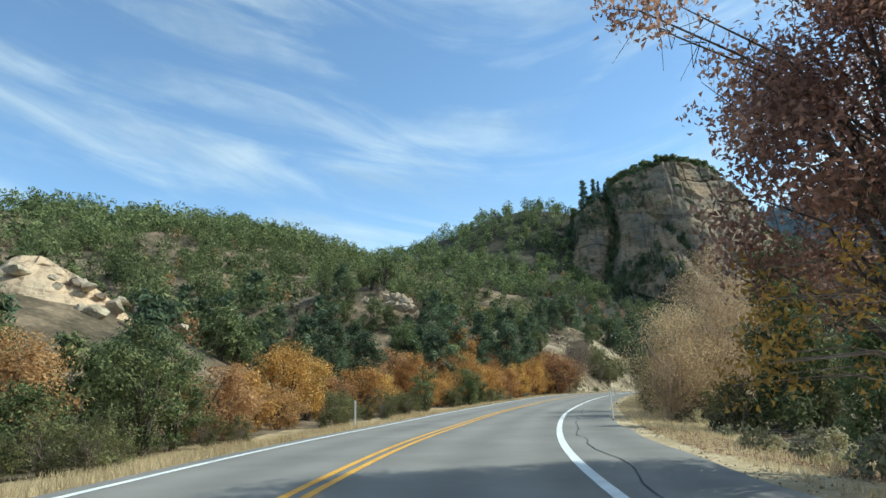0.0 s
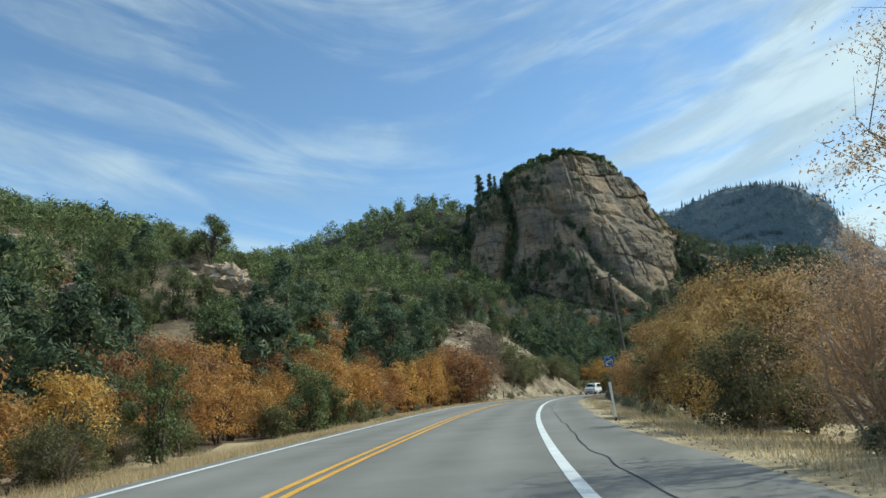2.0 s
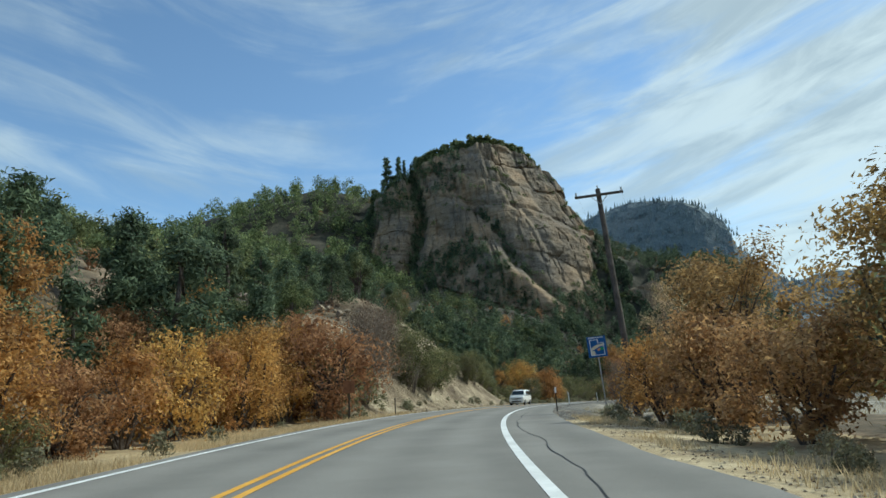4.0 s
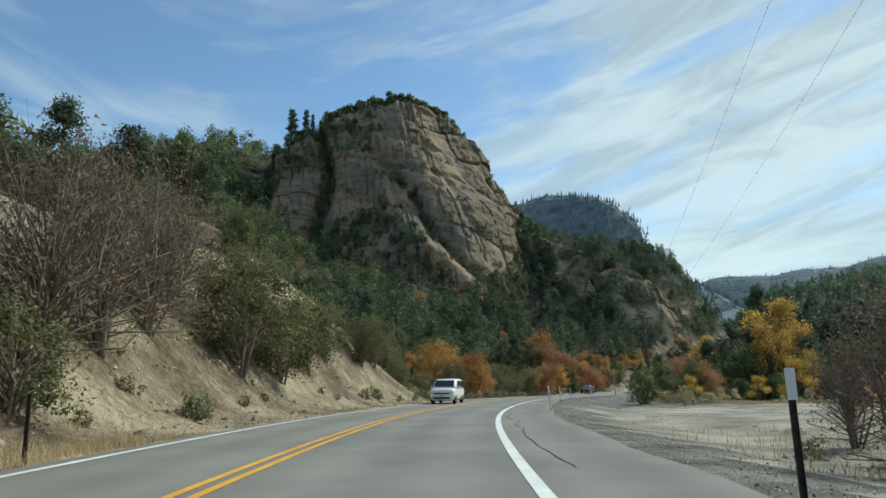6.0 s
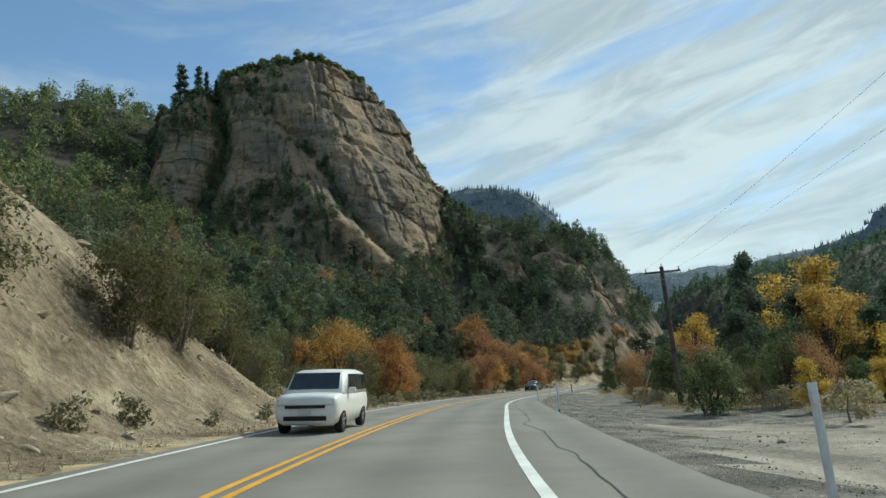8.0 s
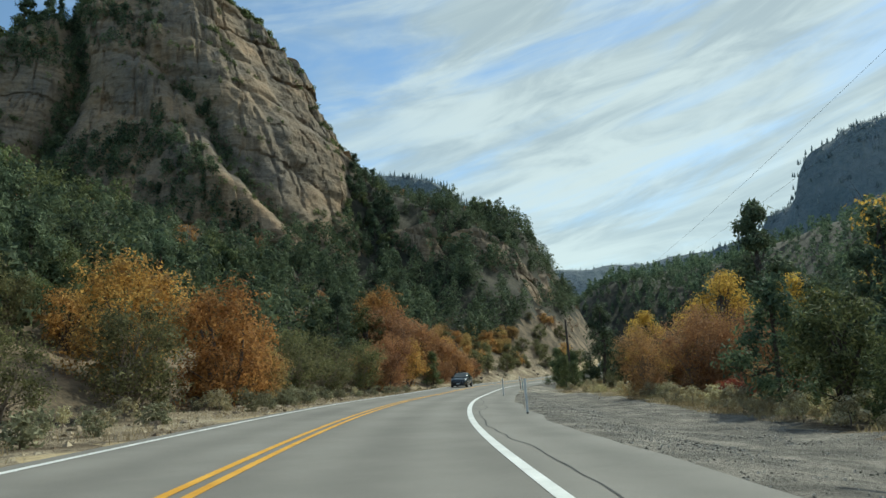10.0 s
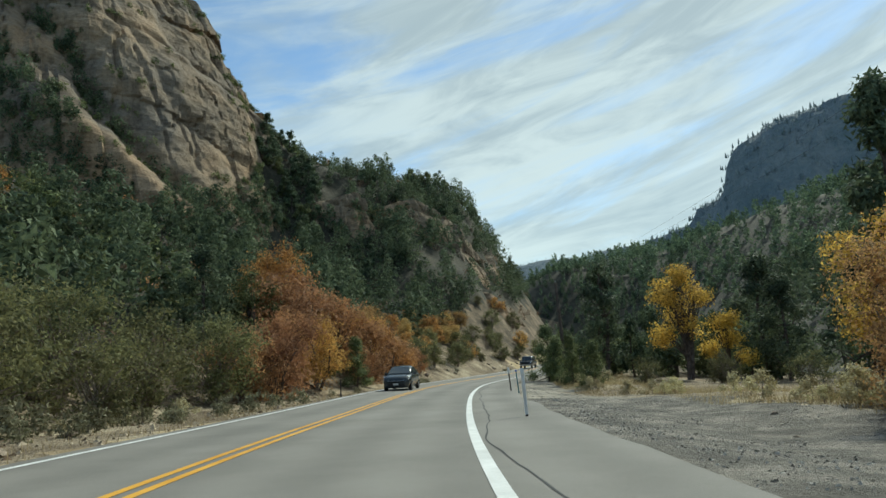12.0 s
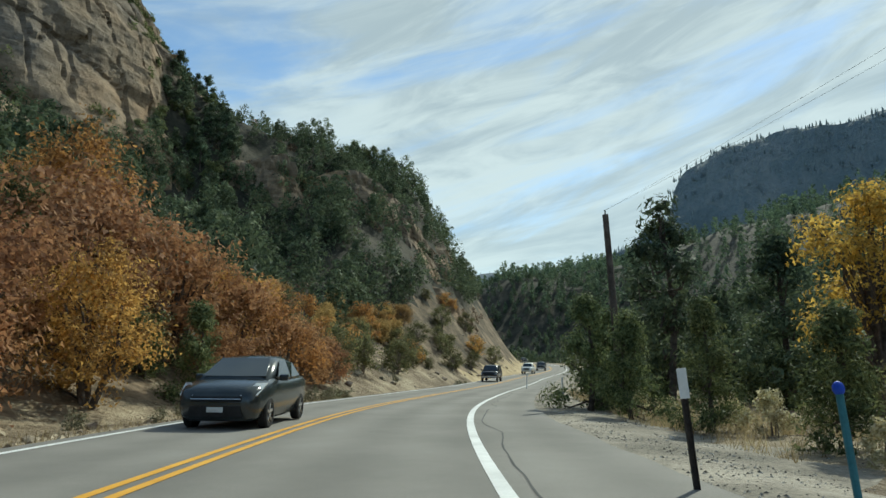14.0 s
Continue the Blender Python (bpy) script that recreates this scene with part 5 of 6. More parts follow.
woods("fir_woods", "dark fir woods on the hill that closes the valley", 620, (310, 450, 300, 410), hillside(14, 120, 430, 620, -2, -1), "pine", 54, 0.5, 2.5, 5.5, 0.4, "cone")
# trees that cling to the ledges of the butte
fu = np.broadcast_to(np.arange(FACE.shape[1]) * FACE_STEP, FACE.shape[:2])[:FACE_ROWS]
face = FACE[:FACE_ROWS]
fz = face[:, :, 2]
apron = np.interp(fu, (40, 50, 66, 78, 88, 98, 105, 113, 120, 133, 146, 220, 245), (60, 47, 45, 50, 57, 60, 52, 38, 31, 36, 38, 48, 62))
wooded = (fz < apron + fbm(fu, fz, 9, 88, 3) * 3.5) & (fz > 22)
wooded |= np.abs(fu - np.interp(fz, *GULLY)) < 3.6
wooded |= (np.abs(fu - np.interp(fz, *SPUR) - 4) < 2.2) & (fz < 70)
wooded |= (fu < 44) & (fz > 30)
pick = face[wooded]
pick = pick[pick[:, 2] > terrain(pick[:, 0], pick[:, 1]) - 0.5]
pick = pick[rng.permutation(len(pick))[:640]]
top = face[(fu > 40) & (fu < 97) & (fz > 66 + 0.42 * (fu - 50) + fbm(fu, fz, 8, 89, 2) * 4)]
pick = np.concatenate([pick, top[rng.permutation(len(top))[:190]]])
leaf_sheet("ledge_junipers", "small dark junipers rooted on the rock ledges", pick[:, 0], pick[:, 1], pick[:, 2] - 0.3, "pine", 81, 0.28, 1.8, 4.8, 0.40, "round")
level = (fz + 0.22 * np.minimum(fu, 112) + 0.022 * np.maximum(fu - 112, 0) + fbm(fu, fz, 25.6, 67, 2) * 4.48) / 6.4
pick = face[((level - np.floor(level)) < 0.12) & (fbm(fu, fz, 12, 64, 3) > -0.05)]
pick = pick[pick[:, 2] > terrain(pick[:, 0], pick[:, 1])]
pick = pick[rng.permutation(len(pick))[:460]]
leaf_sheet("ledge_scrub", "low dark scrub in the joints of the rock", pick[:, 0], pick[:, 1], pick[:, 2] - 0.2, "juniper", 36, 0.22, 0.6, 1.9, 0.6, "round")
def spires(name, label, at, high):
    """Distant firs: four-sided spires of uneven height in one sheet."""
    n = len(at)
    h = rng.uniform(0.55, 1.2, n) * high
    w = h * rng.uniform(0.16, 0.26, n)
    ring_ = np.array([(1, 0, 0), (0, 1, 0), (-1, 0, 0), (0, -1, 0)])
    low_ = at[:, None, :] + ring_[None] * w[:, None, None] - np.array([0, 0, 1.5])
    tip = at[:, None, :] + np.stack([rng.normal(size=n) * 0.2, rng.normal(size=n) * 0.2, h], 1)[:, None, :]
    f = np.array([(0, 1, 4), (1, 2, 4), (2, 3, 4), (3, 0, 4)])
    # spires wear the leaf colour with haze painted in
    ob = mesh_object(name, np.concatenate([low_, tip], 1).reshape(-1, 3), (np.arange(n)[:, None, None] * 5 + f[None]).reshape(-1, 3), [M["farwood_haze"]])
    tagged(ob, label, "woods", kind="stuff")


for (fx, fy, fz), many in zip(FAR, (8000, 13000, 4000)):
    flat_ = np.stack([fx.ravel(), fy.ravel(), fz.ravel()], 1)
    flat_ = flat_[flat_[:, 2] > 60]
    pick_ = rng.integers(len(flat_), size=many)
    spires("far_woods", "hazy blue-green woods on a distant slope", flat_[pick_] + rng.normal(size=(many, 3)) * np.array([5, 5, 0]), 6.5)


def grass(name, n, s0, s1, lo, hi, h0, h1, leaf, by_gravel=False):
    s, d = rng.uniform(s0, s1, n), rng.uniform(lo, hi, n)
    if by_gravel:
        d = d - gravel_edge(s)
    x, y = place(s, d)
    keep = fbm(x, y, 3.0, 77, 2) > -0.35
    x, y = x[keep], y[keep]
    z = terrain(x, y)
    h = rng.uniform(h0, h1, len(x))
    lean = rng.normal(size=(len(x), 2)) * 0.35 * h[:, None]
    side_v = rng.normal(size=(len(x), 2))
    side_v /= np.linalg.norm(side_v, axis=1)[:, None]
    side_v *= 0.009
    a = np.stack([x - side_v[:, 0], y - side_v[:, 1], z - 0.02], 1)
    b = np.stack([x + side_v[:, 0], y + side_v[:, 1], z - 0.02], 1)
    c = np.stack([x + lean[:, 0], y + lean[:, 1], z + h], 1)
    v = np.stack([a, b, c], 1).reshape(-1, 3)
    ob = mesh_object(name, v, np.arange(len(v)).reshape(-1, 3), [M[leaf]])
    tagged(ob, "dry straw-coloured grass along the road edge", "grass", kind="stuff")


grass("dry_grass", 70000, -2, 105, 3.4, 7.5, 0.06, 0.32, "straw")
grass("dry_grass", 30000, -2, 88, -9.5, -6.3, 0.04, 0.22, "straw")
grass("dry_grass", 46000, 134, 260, -5.5, 0.4, 0.08, 0.38, "drab", True)
grass("dry_grass", 8000, 105, 240, 3.5, 6.5, 0.05, 0.3, "drab")
grass("dry_grass", 6000, 86, 112, -22, -7.6, 0.05, 0.35, "drab")
for i in range(16):
    beside("sage" if i % 2 else "brush", rng.uniform(90, 112), rng.uniform(-20, -8.5), rng.uniform(0.3, 0.7))
# more cover on the hillside, and a lone old juniper above the crag
for x, y, k, z, v in ((-0.6, 88.6, "pinyon", 1.0, 0), (1.6, 92.0, "pinyon", 1.05, 1), (-11.8, 87.0, "juniper", 0.8, 1), (-6.4, 82.6, "juniper", 0.75, 0), (-4.0, 82.4, "pinyon", 0.6, 1), (-2.2, 84.4, "juniper", 0.7, 2), (-8.2, 81.5, "juniper", 0.8, 1), (-11.0, 94.6, "juniper", 0.6, 0), (-5.4, 94.4, "juniper", 0.7, 2), (-9.4, 93.0, "juniper", 0.5, 0), (-6.6, 91.6, "juniper", 0.4, 2), (-13.4, 92.0, "pinyon", 0.7, 1), (-15.6, 89.0, "juniper", 0.85, 1), (-13.4, 85.0, "pinyon", 0.65, 1), (-11.8, 83.0, "juniper", 0.7, 0), (-12.8, 80.6, "juniper", 0.8, 1), (-10.2, 78.6, "juniper", 0.7, 2), (-14.6, 83.2, "juniper", 0.7, 2), (-9.6, 80.4, "juniper", 0.5, 0), (-4.6, 90.6, "bare", 0.5, 0), (-8.6, 91.2, "bare", 0.45, 0),
                      (57.0, 191.0, "pinyon", 1.1, 0), (59.4, 187.0, "pinyon", 1.0, 1), (56.0, 184.6, "pinyon", 1.1, 2), (60.4, 182.4, "juniper", 1.0, 1), (54.0, 188.4, "juniper", 1.1, 0), (62.4, 190.0, "pinyon", 1.1, 1), (61.0, 178.6, "olive", 0.9, 0), (57.6, 179.0, "juniper", 0.9, 2), (55.4, 180.6, "pinyon", 0.9, 0), (53.0, 176.4, "juniper", 0.9, 1), (52.4, 170.0, "juniper", 0.9, 0), (50.6, 167.0, "olive", 0.9, 1), (54.6, 171.6, "olive", 1.0, 0), (49.6, 172.6, "pinyon", 0.9, 1), (56.6, 174.8, "olive", 0.9, 0)):
    grow(k, x, y, z, var=v)
for i in range(46):
    grow("far_pinyon" if i % 3 else "far_juniper", rng.uniform(143, 160), rng.uniform(274, 293), rng.uniform(0.6, 1.0), group="trees on the hillside")
for i in range(70):
    s = rng.uniform(146, 196)
    beside("brush", s, -float(gravel_edge(s)) - 0.3 - abs(rng.normal()) * 1.5, rng.uniform(0.6, 1.15), group="rabbitbrush by the gravel")
for i in range(46):
    beside("sage" if i % 3 else "brush", rng.uniform(150, 205), rng.uniform(5.2, 9.5), rng.uniform(0.5, 1.0))
grow("old_juniper", -7.9, 93.9, 1.0)

# ---- roadside things ----
def part(name, bm, mat, parent, label=""):
    """Links a bmesh as one mesh object under a thing or a part."""
    me = bpy.data.meshes.new(name)
    bm.to_mesh(me)
    bm.free()
    me.materials.append(M[mat])
    ob = new(name, me)
    ob.parent = parent
    if label:
        tagged(ob, label)
    return ob


def box(sx, sy, sz, at=(0, 0, 0), bevel=0.0, turn=None):
    bm = bmesh.new()
    bmesh.ops.create_cube(bm, size=1.0, matrix=Matrix.Translation(at) @ (turn or Matrix.Identity(4)) @ Matrix.Diagonal((sx, sy, sz, 1)))
    if bevel:
        bmesh.ops.bevel(bm, geom=bm.edges[:], offset=bevel, segments=2, affect="EDGES", profile=0.6)
    return bm


def rod(a, b, r0, r1=None, sides=10):
    """A round bar from a to b."""
    a, b = Vector(a), Vector(b)
    bm = bmesh.new()
    m = Matrix.Translation((a + b) / 2) @ (b - a).to_track_quat("Z", "Y").to_matrix().to_4x4()
    bmesh.ops.create_cone(bm, cap_ends=True, segments=sides, radius1=r0, radius2=r0 if r1 is None else r1, depth=(b - a).length, matrix=m)
    return bm


def ground_z(x, y):
    return float(terrain(x, y)[0])


def delineator(x, y, lean=0.0, facing=0.0):
    """A white fibre post: a thin slightly bowed blade in a short dark socket."""
    root = new("delineator_post")
    bm = bmesh.new()
    rows_ = []
    for i in range(6):
        z = 0.10 + i * 0.214
        w = 0.041 + 0.004 * (i == 5) - 0.003 * (i < 2)
        row = [bm.verts.new((px * w, py, z)) for px, py in ((-1, 0.012), (-0.4, -0.004), (0.4, -0.004), (1, 0.012), (0.4, 0.006), (-0.4, 0.006))]
        rows_.append(row)
    for a, b in zip(rows_, rows_[1:]):
        for j in range(6):
            bm.faces.new((a[j], a[(j + 1) % 6], b[(j + 1) % 6], b[j]))
    bm.faces.new(rows_[-1])
    bm.faces.new(rows_[0][::-1])
    part("blade", bm, "plastic_white", root)
    part("socket", box(0.062, 0.036, 0.20, (0, 0, 0.0), 0.007), "post_dark", root, "dark steel socket")
    part("reflector", box(0.06, 0.006, 0.10, (0, -0.010, 1.05), 0.002), "sign_white", root, "white reflector strip")
    root.matrix_world = pose(x, y, ground_z(x, y), 0, lean, facing)
    tagged(root, "white delineator post at the edge of the road", "delineator post", "delineator posts along the road")


def marker(x, y, tall, facing, panel="sign_white", post="post_dark", label="dark steel marker post with a white reflector plate", name="marker_post", lean=0):
    """A steel channel post with a plate at its top."""
    root = new(name)
    bm = box(0.058, 0.008, tall + 0.3, (0, 0.012, tall / 2 - 0.15))
    for sx in (-1, 1):
        b = box(0.008, 0.028, tall + 0.3, (sx * 0.028, 0, tall / 2 - 0.15))
        me = bpy.data.meshes.new("tmp")
        b.to_mesh(me)
        b.free()
        bm.from_mesh(me)
        bpy.data.meshes.remove(me)
    part("post", bm, post, root)
    if panel:
        part("plate", box(0.10, 0.006, 0.30, (0, -0.02, tall - 0.13), 0.002), panel, root, "flat reflector plate")
    root.matrix_world = pose(x, y, ground_z(x, y), 0, lean, facing)
    tagged(root, label, "marker post")


for x, y, lean in ((6.55, 26.6, -3), (12.15, 47.95, -2.5), (40.6, 112.6, -3), (54.0, 130.8, -2), (67.6, 148.2, -2), (83.0, 164.5, -2), (119.5, 190.0, 0), (137.5, 203.2, 1), (-3.6, 27.6, 1)):
    s_, d_, _q = road_at(x, y)
    delineator(x, y, lean, heading(float(s_[0])))
marker(27.85, 89.8, 1.25, heading(97))
marker(97.1, 176.2, 1.2, heading(206), lean=-4)
marker(20.8, 97.4, 1.05, heading(98), None, label="dark steel marker post without a plate")
marker(92.5, 184.2, 1.0, heading(208), None, label="thin dark steel marker post in the verge")


def blue_marker(x, y):
    root = new("utility_marker")
    part("post", rod((0, 0, -0.3), (0, 0, 1.04), 0.026, 0.026, 12), "teal", root)
    bm = bmesh.new()
    bmesh.ops.create_uvsphere(bm, u_segments=14, v_segments=8, radius=0.041, matrix=Matrix.Translation((0, 0, 1.06)) @ Matrix.Diagonal((1, 1, 1.25, 1)))
    part("cap", bm, "marker_blue", root, "bright blue rounded cap")
    root.matrix_world = pose(x, y, ground_z(x, y), 0, -4, heading(206))
    tagged(root, "teal utility marker post with a bright blue cap", "marker post")


blue_marker(95.7, 174.62)


def scenic_sign(x, y):
    """A blue board on one thin post: a white-edged state outline with tan, green and orange fields, and a line of small lettering."""
    root = new("road_sign")
    part("post", box(0.06, 0.045, 3.0, (0, 0.03, 1.2), 0.006), "steel", root)
    board = part("board", box(0.92, 0.012, 1.10, (0, 0, 3.12), 0.004), "sign_blue", root)

    def plate_(name, pts, off, mat):
        bm = bmesh.new()
        vs = [bm.verts.new((px, -0.006 - off, 3.12 + pz)) for px, pz in pts]
        bm.faces.new(vs)
        bmesh.ops.recalc_face_normals(bm, faces=bm.faces)
        ret = bmesh.ops.extrude_face_region(bm, geom=bm.faces[:])
        bmesh.ops.translate(bm, vec=(0, -0.002, 0), verts=[g for g in ret["geom"] if isinstance(g, bmesh.types.BMVert)])
        return part(name, bm, mat, board)
    plate_("outline", [(-0.34, -0.46), (0.34, -0.46), (0.34, 0.20), (0.08, 0.20), (0.08, 0.38), (-0.34, 0.38)], 0.001, "sign_white")
    plate_("field", [(-0.31, -0.43), (0.31, -0.43), (0.31, 0.17), (0.05, 0.17), (0.05, 0.35), (-0.31, 0.35)], 0.004, "sign_blue")
    plate_("hill", [(-0.31, -0.08), (-0.16, 0.03), (0.02, 0.10), (0.31, 0.13), (0.31, 0.02), (0.10, 0.0), (-0.12, -0.14), (-0.31, -0.22)], 0.007, "sign_tan")
    plate_("hill", [(-0.31, -0.43), (-0.12, -0.43), (-0.14, -0.24), (-0.31, -0.20)], 0.007, "sign_tan")
    plate_("stripe", [(-0.02, -0.16), (0.14, -0.06), (0.14, -0.20), (0.02, -0.24)], 0.010, "sign_orange")
    plate_("stripe", [(0.14, -0.05), (0.31, -0.05), (0.31, -0.20), (0.14, -0.20)], 0.010, "sign_green")
    for i in range(9):
        plate_("lettering", [(-0.36 + i * 0.08, 0.455), (-0.305 + i * 0.08, 0.455), (-0.305 + i * 0.08, 0.505), (-0.36 + i * 0.08, 0.505)], 0.004, "sign_white")
    board.scale = (0.94, 1, 0.86)
    board.location = (0, 0, 3.12 * 0.14 + 0.06)
    root.matrix_world = pose(x, y, ground_z(x, y), 0, -3, heading(92) + 4)
    tagged(root, "blue road sign with a white state outline on one steel post", "road sign")


scenic_sign(27.46, 84.02)


def brown_sign(x, y):
    root = new("road_sign")
    part("post", box(0.07, 0.07, 2.2, (0, 0.04, 1.0), 0.006), "post_dark", root)
    part("board", box(0.62, 0.02, 0.62, (0, 0, 1.78), 0.01), "sign_brown", root)
    root.matrix_world = pose(x, y, ground_z(x, y), 0, 1, heading(95))
    tagged(root, "rust-brown board on a dark post seen from behind", "road sign")


brown_sign(17.0, 91.6)


def utility_pole(x, y, tall, arm, facing, lean=0.0, pitch=0.0):
    """A tarred wooden pole with a braced cross-arm and pin insulators. Returns the places of the wires."""
    root = new("utility_pole")
    part("mast", rod((0, 0, -0.5), (0, 0, tall), 0.17, 0.12, 14), "pole_wood", root)
    tips = []
    if arm:
        part("cross_arm", box(arm, 0.10, 0.12, (0, -0.14, tall - 0.35), 0.012), "pole_wood", root)
        for sx in (-1, 1):
            part("brace", rod((sx * 0.42, -0.15, tall - 0.40), (0, -0.15, tall - 0.85), 0.015, 0.015, 6), "steel", root)
        for px in (-arm / 2 + 0.08, arm / 2 - 0.08):
            pin = part("insulator", rod((px, -0.14, tall - 0.30), (px, -0.14, tall - 0.10), 0.035, 0.055, 10), "porcelain", root)
            tips.append(Vector((px, -0.14, tall - 0.1)))
    part("top_pin", rod((0, 0, tall), (0, 0, tall + 0.18), 0.02, 0.045, 8), "porcelain", root)
    tips.append(Vector((0, 0, tall + 0.18)))
    root.matrix_world = pose(x, y, ground_z(x, y), pitch, lean, facing)
    tagged(root, "weathered wooden utility pole " + ("with a braced cross-arm" if arm else "without a cross-arm"), "utility pole", "utility poles along the creek")
    m = pose(x, y, ground_z(x, y), pitch, lean, facing)
    return [m @ t for t in tips]


pole_a = utility_pole(29.06, 84.08, 11.25, 2.4, heading(90), -3.0, -3.5)
pole_b = utility_pole(68.55, 136.25, 7.19 - ground_z(68.55, 136.25), 2.15, heading(150), -2.5)
pole_c = utility_pole(115.4, 185.1, 8.0, 0, heading(225), -2)


def wire(a, b, sag):
    pts = [a.lerp(b, i / 16) - Vector((0, 0, sag * 4 * (i / 16) * (1 - i / 16))) for i in range(17)]
    v, f = tube(pts, 0.0035, 0.0035, 4)
    ob = mesh_object("overhead_wire", v, f, [M["post_dark"]])
    tagged(ob, "thin dark overhead wire between the utility poles", "overhead wire", "overhead wires")


for i in (0, 1):
    wire(pole_a[i], pole_b[i], 1.1)
    wire(pole_b[i], pole_c[0], 1.1)
guy = new("guy_wire")
part("cable", rod((68.5, 136.3, 5.9), (66.2, 137.4, ground_z(66.2, 137.4)), 0.012, 0.012, 6), "steel", guy)
part("guard", rod((66.2, 137.4, ground_z(66.2, 137.4) - 0.1), (67.0, 137.0, ground_z(66.2, 137.4) + 2.2), 0.035, 0.035, 8), "guard_yellow", guy, "yellow plastic guard tube")
tagged(guy, "steel guy wire with a yellow guard tube", "guy wire")


# ---- rocks ----
def boulder_mesh(seed, flat_=0.7, mat="stone"):
    r = random.Random(seed)
    bm = bmesh.new()
    bmesh.ops.create_icosphere(bm, subdivisions=2, radius=1.0)
    planes = [(Vector((r.uniform(-1, 1), r.uniform(-1, 1), r.uniform(-0.7, 1))).normalized(), r.uniform(0.34, 0.62)) for _ in range(15)]
    for v in bm.verts:
        for p, lim in planes:
            over = v.co.dot(p) - lim
            if over > 0:
                v.co -= p * over
        v.co += Vector((r.uniform(-1, 1), r.uniform(-1, 1), r.uniform(-1, 1))) * 0.035
        v.co.z *= flat_
    me = bpy.data.meshes.new("rock")
    bm.to_mesh(me)
    bm.free()
    me.materials.append(M[mat])
    return me


BOULDERS = [boulder_mesh(i, 0.55 + 0.08 * (i % 4)) for i in range(6)]


def rock(x, y, size, z=None, label="angular tan sandstone rock on the bank"):
    ob = new("rock", BOULDERS[rng.integers(6)])
    k = size * rng.uniform(0.7, 1.3, 3)
    zz = ground_z(x, y) if z is None else z
    ob.matrix_world = pose(x, y, zz + 0.1 * size, rng.uniform(-25, 25), rng.uniform(-25, 25), rng.uniform(0, 360)) @ Matrix.Diagonal((*k, 1))
    tagged(ob, label, "rock", "rocks along the bank")


for i in range(120):
    s, d = rng.uniform(100, 245), 4.6 + abs(rng.normal()) * 2.6
    x, y = place(s, d)
    rock(float(x), float(y), rng.uniform(0.08, 0.34))
for i in range(110):
    s, d = rng.uniform(99, 150), rng.uniform(4.8, 12)
    x, y = place(s, d)
    rock(float(x), float(y), rng.uniform(0.1, 0.45))
for i in range(46):
    s, d = rng.uniform(245, 345), 6.5 + abs(rng.normal()) * 4
    x, y = place(s, d)
    rock(float(x), float(y), rng.uniform(0.2, 0.7))
for i in range(26):
    s, d = rng.uniform(2, 235), -8.0 - abs(rng.normal()) * 2.0
    x, y = place(s, d)
    rock(float(x), float(y), rng.uniform(0.05, 0.16), label="small tan stone on the gravel")


def outcrop(name, label, x, y, n, spread, size, rise):
    """Pale ledges that stand out of the hillside: a pile of broken blocks."""
    root = new(name)
    root.location = (x, y, ground_z(x, y))
    for i in range(n):
        ob = new("block", BOULDERS[i % 6])
        ob.parent = root
        px, py = rng.normal() * spread, rng.normal() * spread * 0.5
        k = size * rng.uniform(0.5, 1.2)
        ob.matrix_basis = pose(px, py, ground_z(x + px, y + py) - ground_z(x, y) + rng.uniform(0, rise), rng.uniform(-15, 15), rng.uniform(-15, 15), rng.uniform(0, 360)) @ Matrix.Diagonal((k * 1.3, k, k * 1.1, 1))
    tagged(root, label, "rock outcrop")


def crag(label, x, y, across, turn_, count):
    """A broken crag: angular pale blocks stacked in leaning courses along a line across the slope."""
    root = new("rock_outcrop")
    root.location = (x, y, ground_z(x, y))
    root.rotation_euler = (0, 0, radians(turn_))
    c, sn = math.cos(radians(turn_)), math.sin(radians(turn_))
    for i in range(count):
        ob = new("block", PALE[i % 6])
        ob.parent = root
        along = rng.uniform(-0.5, 0.5) * across
        high = (1 - abs(2 * along / across) ** 2) * 2.6
        up_ = rng.uniform(0, 1) * high
        back = up_ * 0.55 + rng.uniform(-0.25, 0.25)
        base_z = ground_z(x + c * along - sn * back, y + sn * along + c * back) - root.location[2]
        k = rng.uniform(0.45, 1.05)
        ob.matrix_basis = pose(along, back, max(base_z, up_ * 0.9) + rng.uniform(-0.1, 0.25), rng.uniform(-22, 22), rng.uniform(4, 30), rng.uniform(-40, 40)) @ Matrix.Diagonal((k * rng.uniform(0.7, 1.5), k * 0.9, k * rng.uniform(0.7, 1.5), 1))
    tagged(root, label, "rock outcrop")


PALE = [boulder_mesh(20 + i, 0.8, "pale_rock") for i in range(6)]
crag("pale broken sandstone outcrop among the junipers", -7.0, 87.4, 8.2, -32, 60)
outcrop("rock_outcrop", "pale broken sandstone outcrop high on the hillside", -19, 101, 12, 2.4, 0.7, 1.0)
outcrop("rock_outcrop", "tan ledge of rock above the cut bank", 23.5, 123.5, 26, 2.4, 0.55, 0.7)
outcrop("rock_outcrop", "pale eroded ledge on the near hillside", -23.5, 42, 34, 3.0, 0.7, 1.6)
rock_wall("eroded_bank", "pale cream eroded bank on the near hillside", [(x, y, ground_z(x, y) - 0.3, ground_z(x, y) + h) for x, y, h in ((-29.0, 38.2, 0.8), (-26.0, 38.0, 2.4), (-23.0, 38.6, 2.9), (-20.4, 39.8, 2.2), (-18.2, 41.4, 1.3), (-16.8, 43.4, 0.6))], 0.3, 26, 6, 2.6, 1.0, 0.12, None, "pale_rock", "soil")
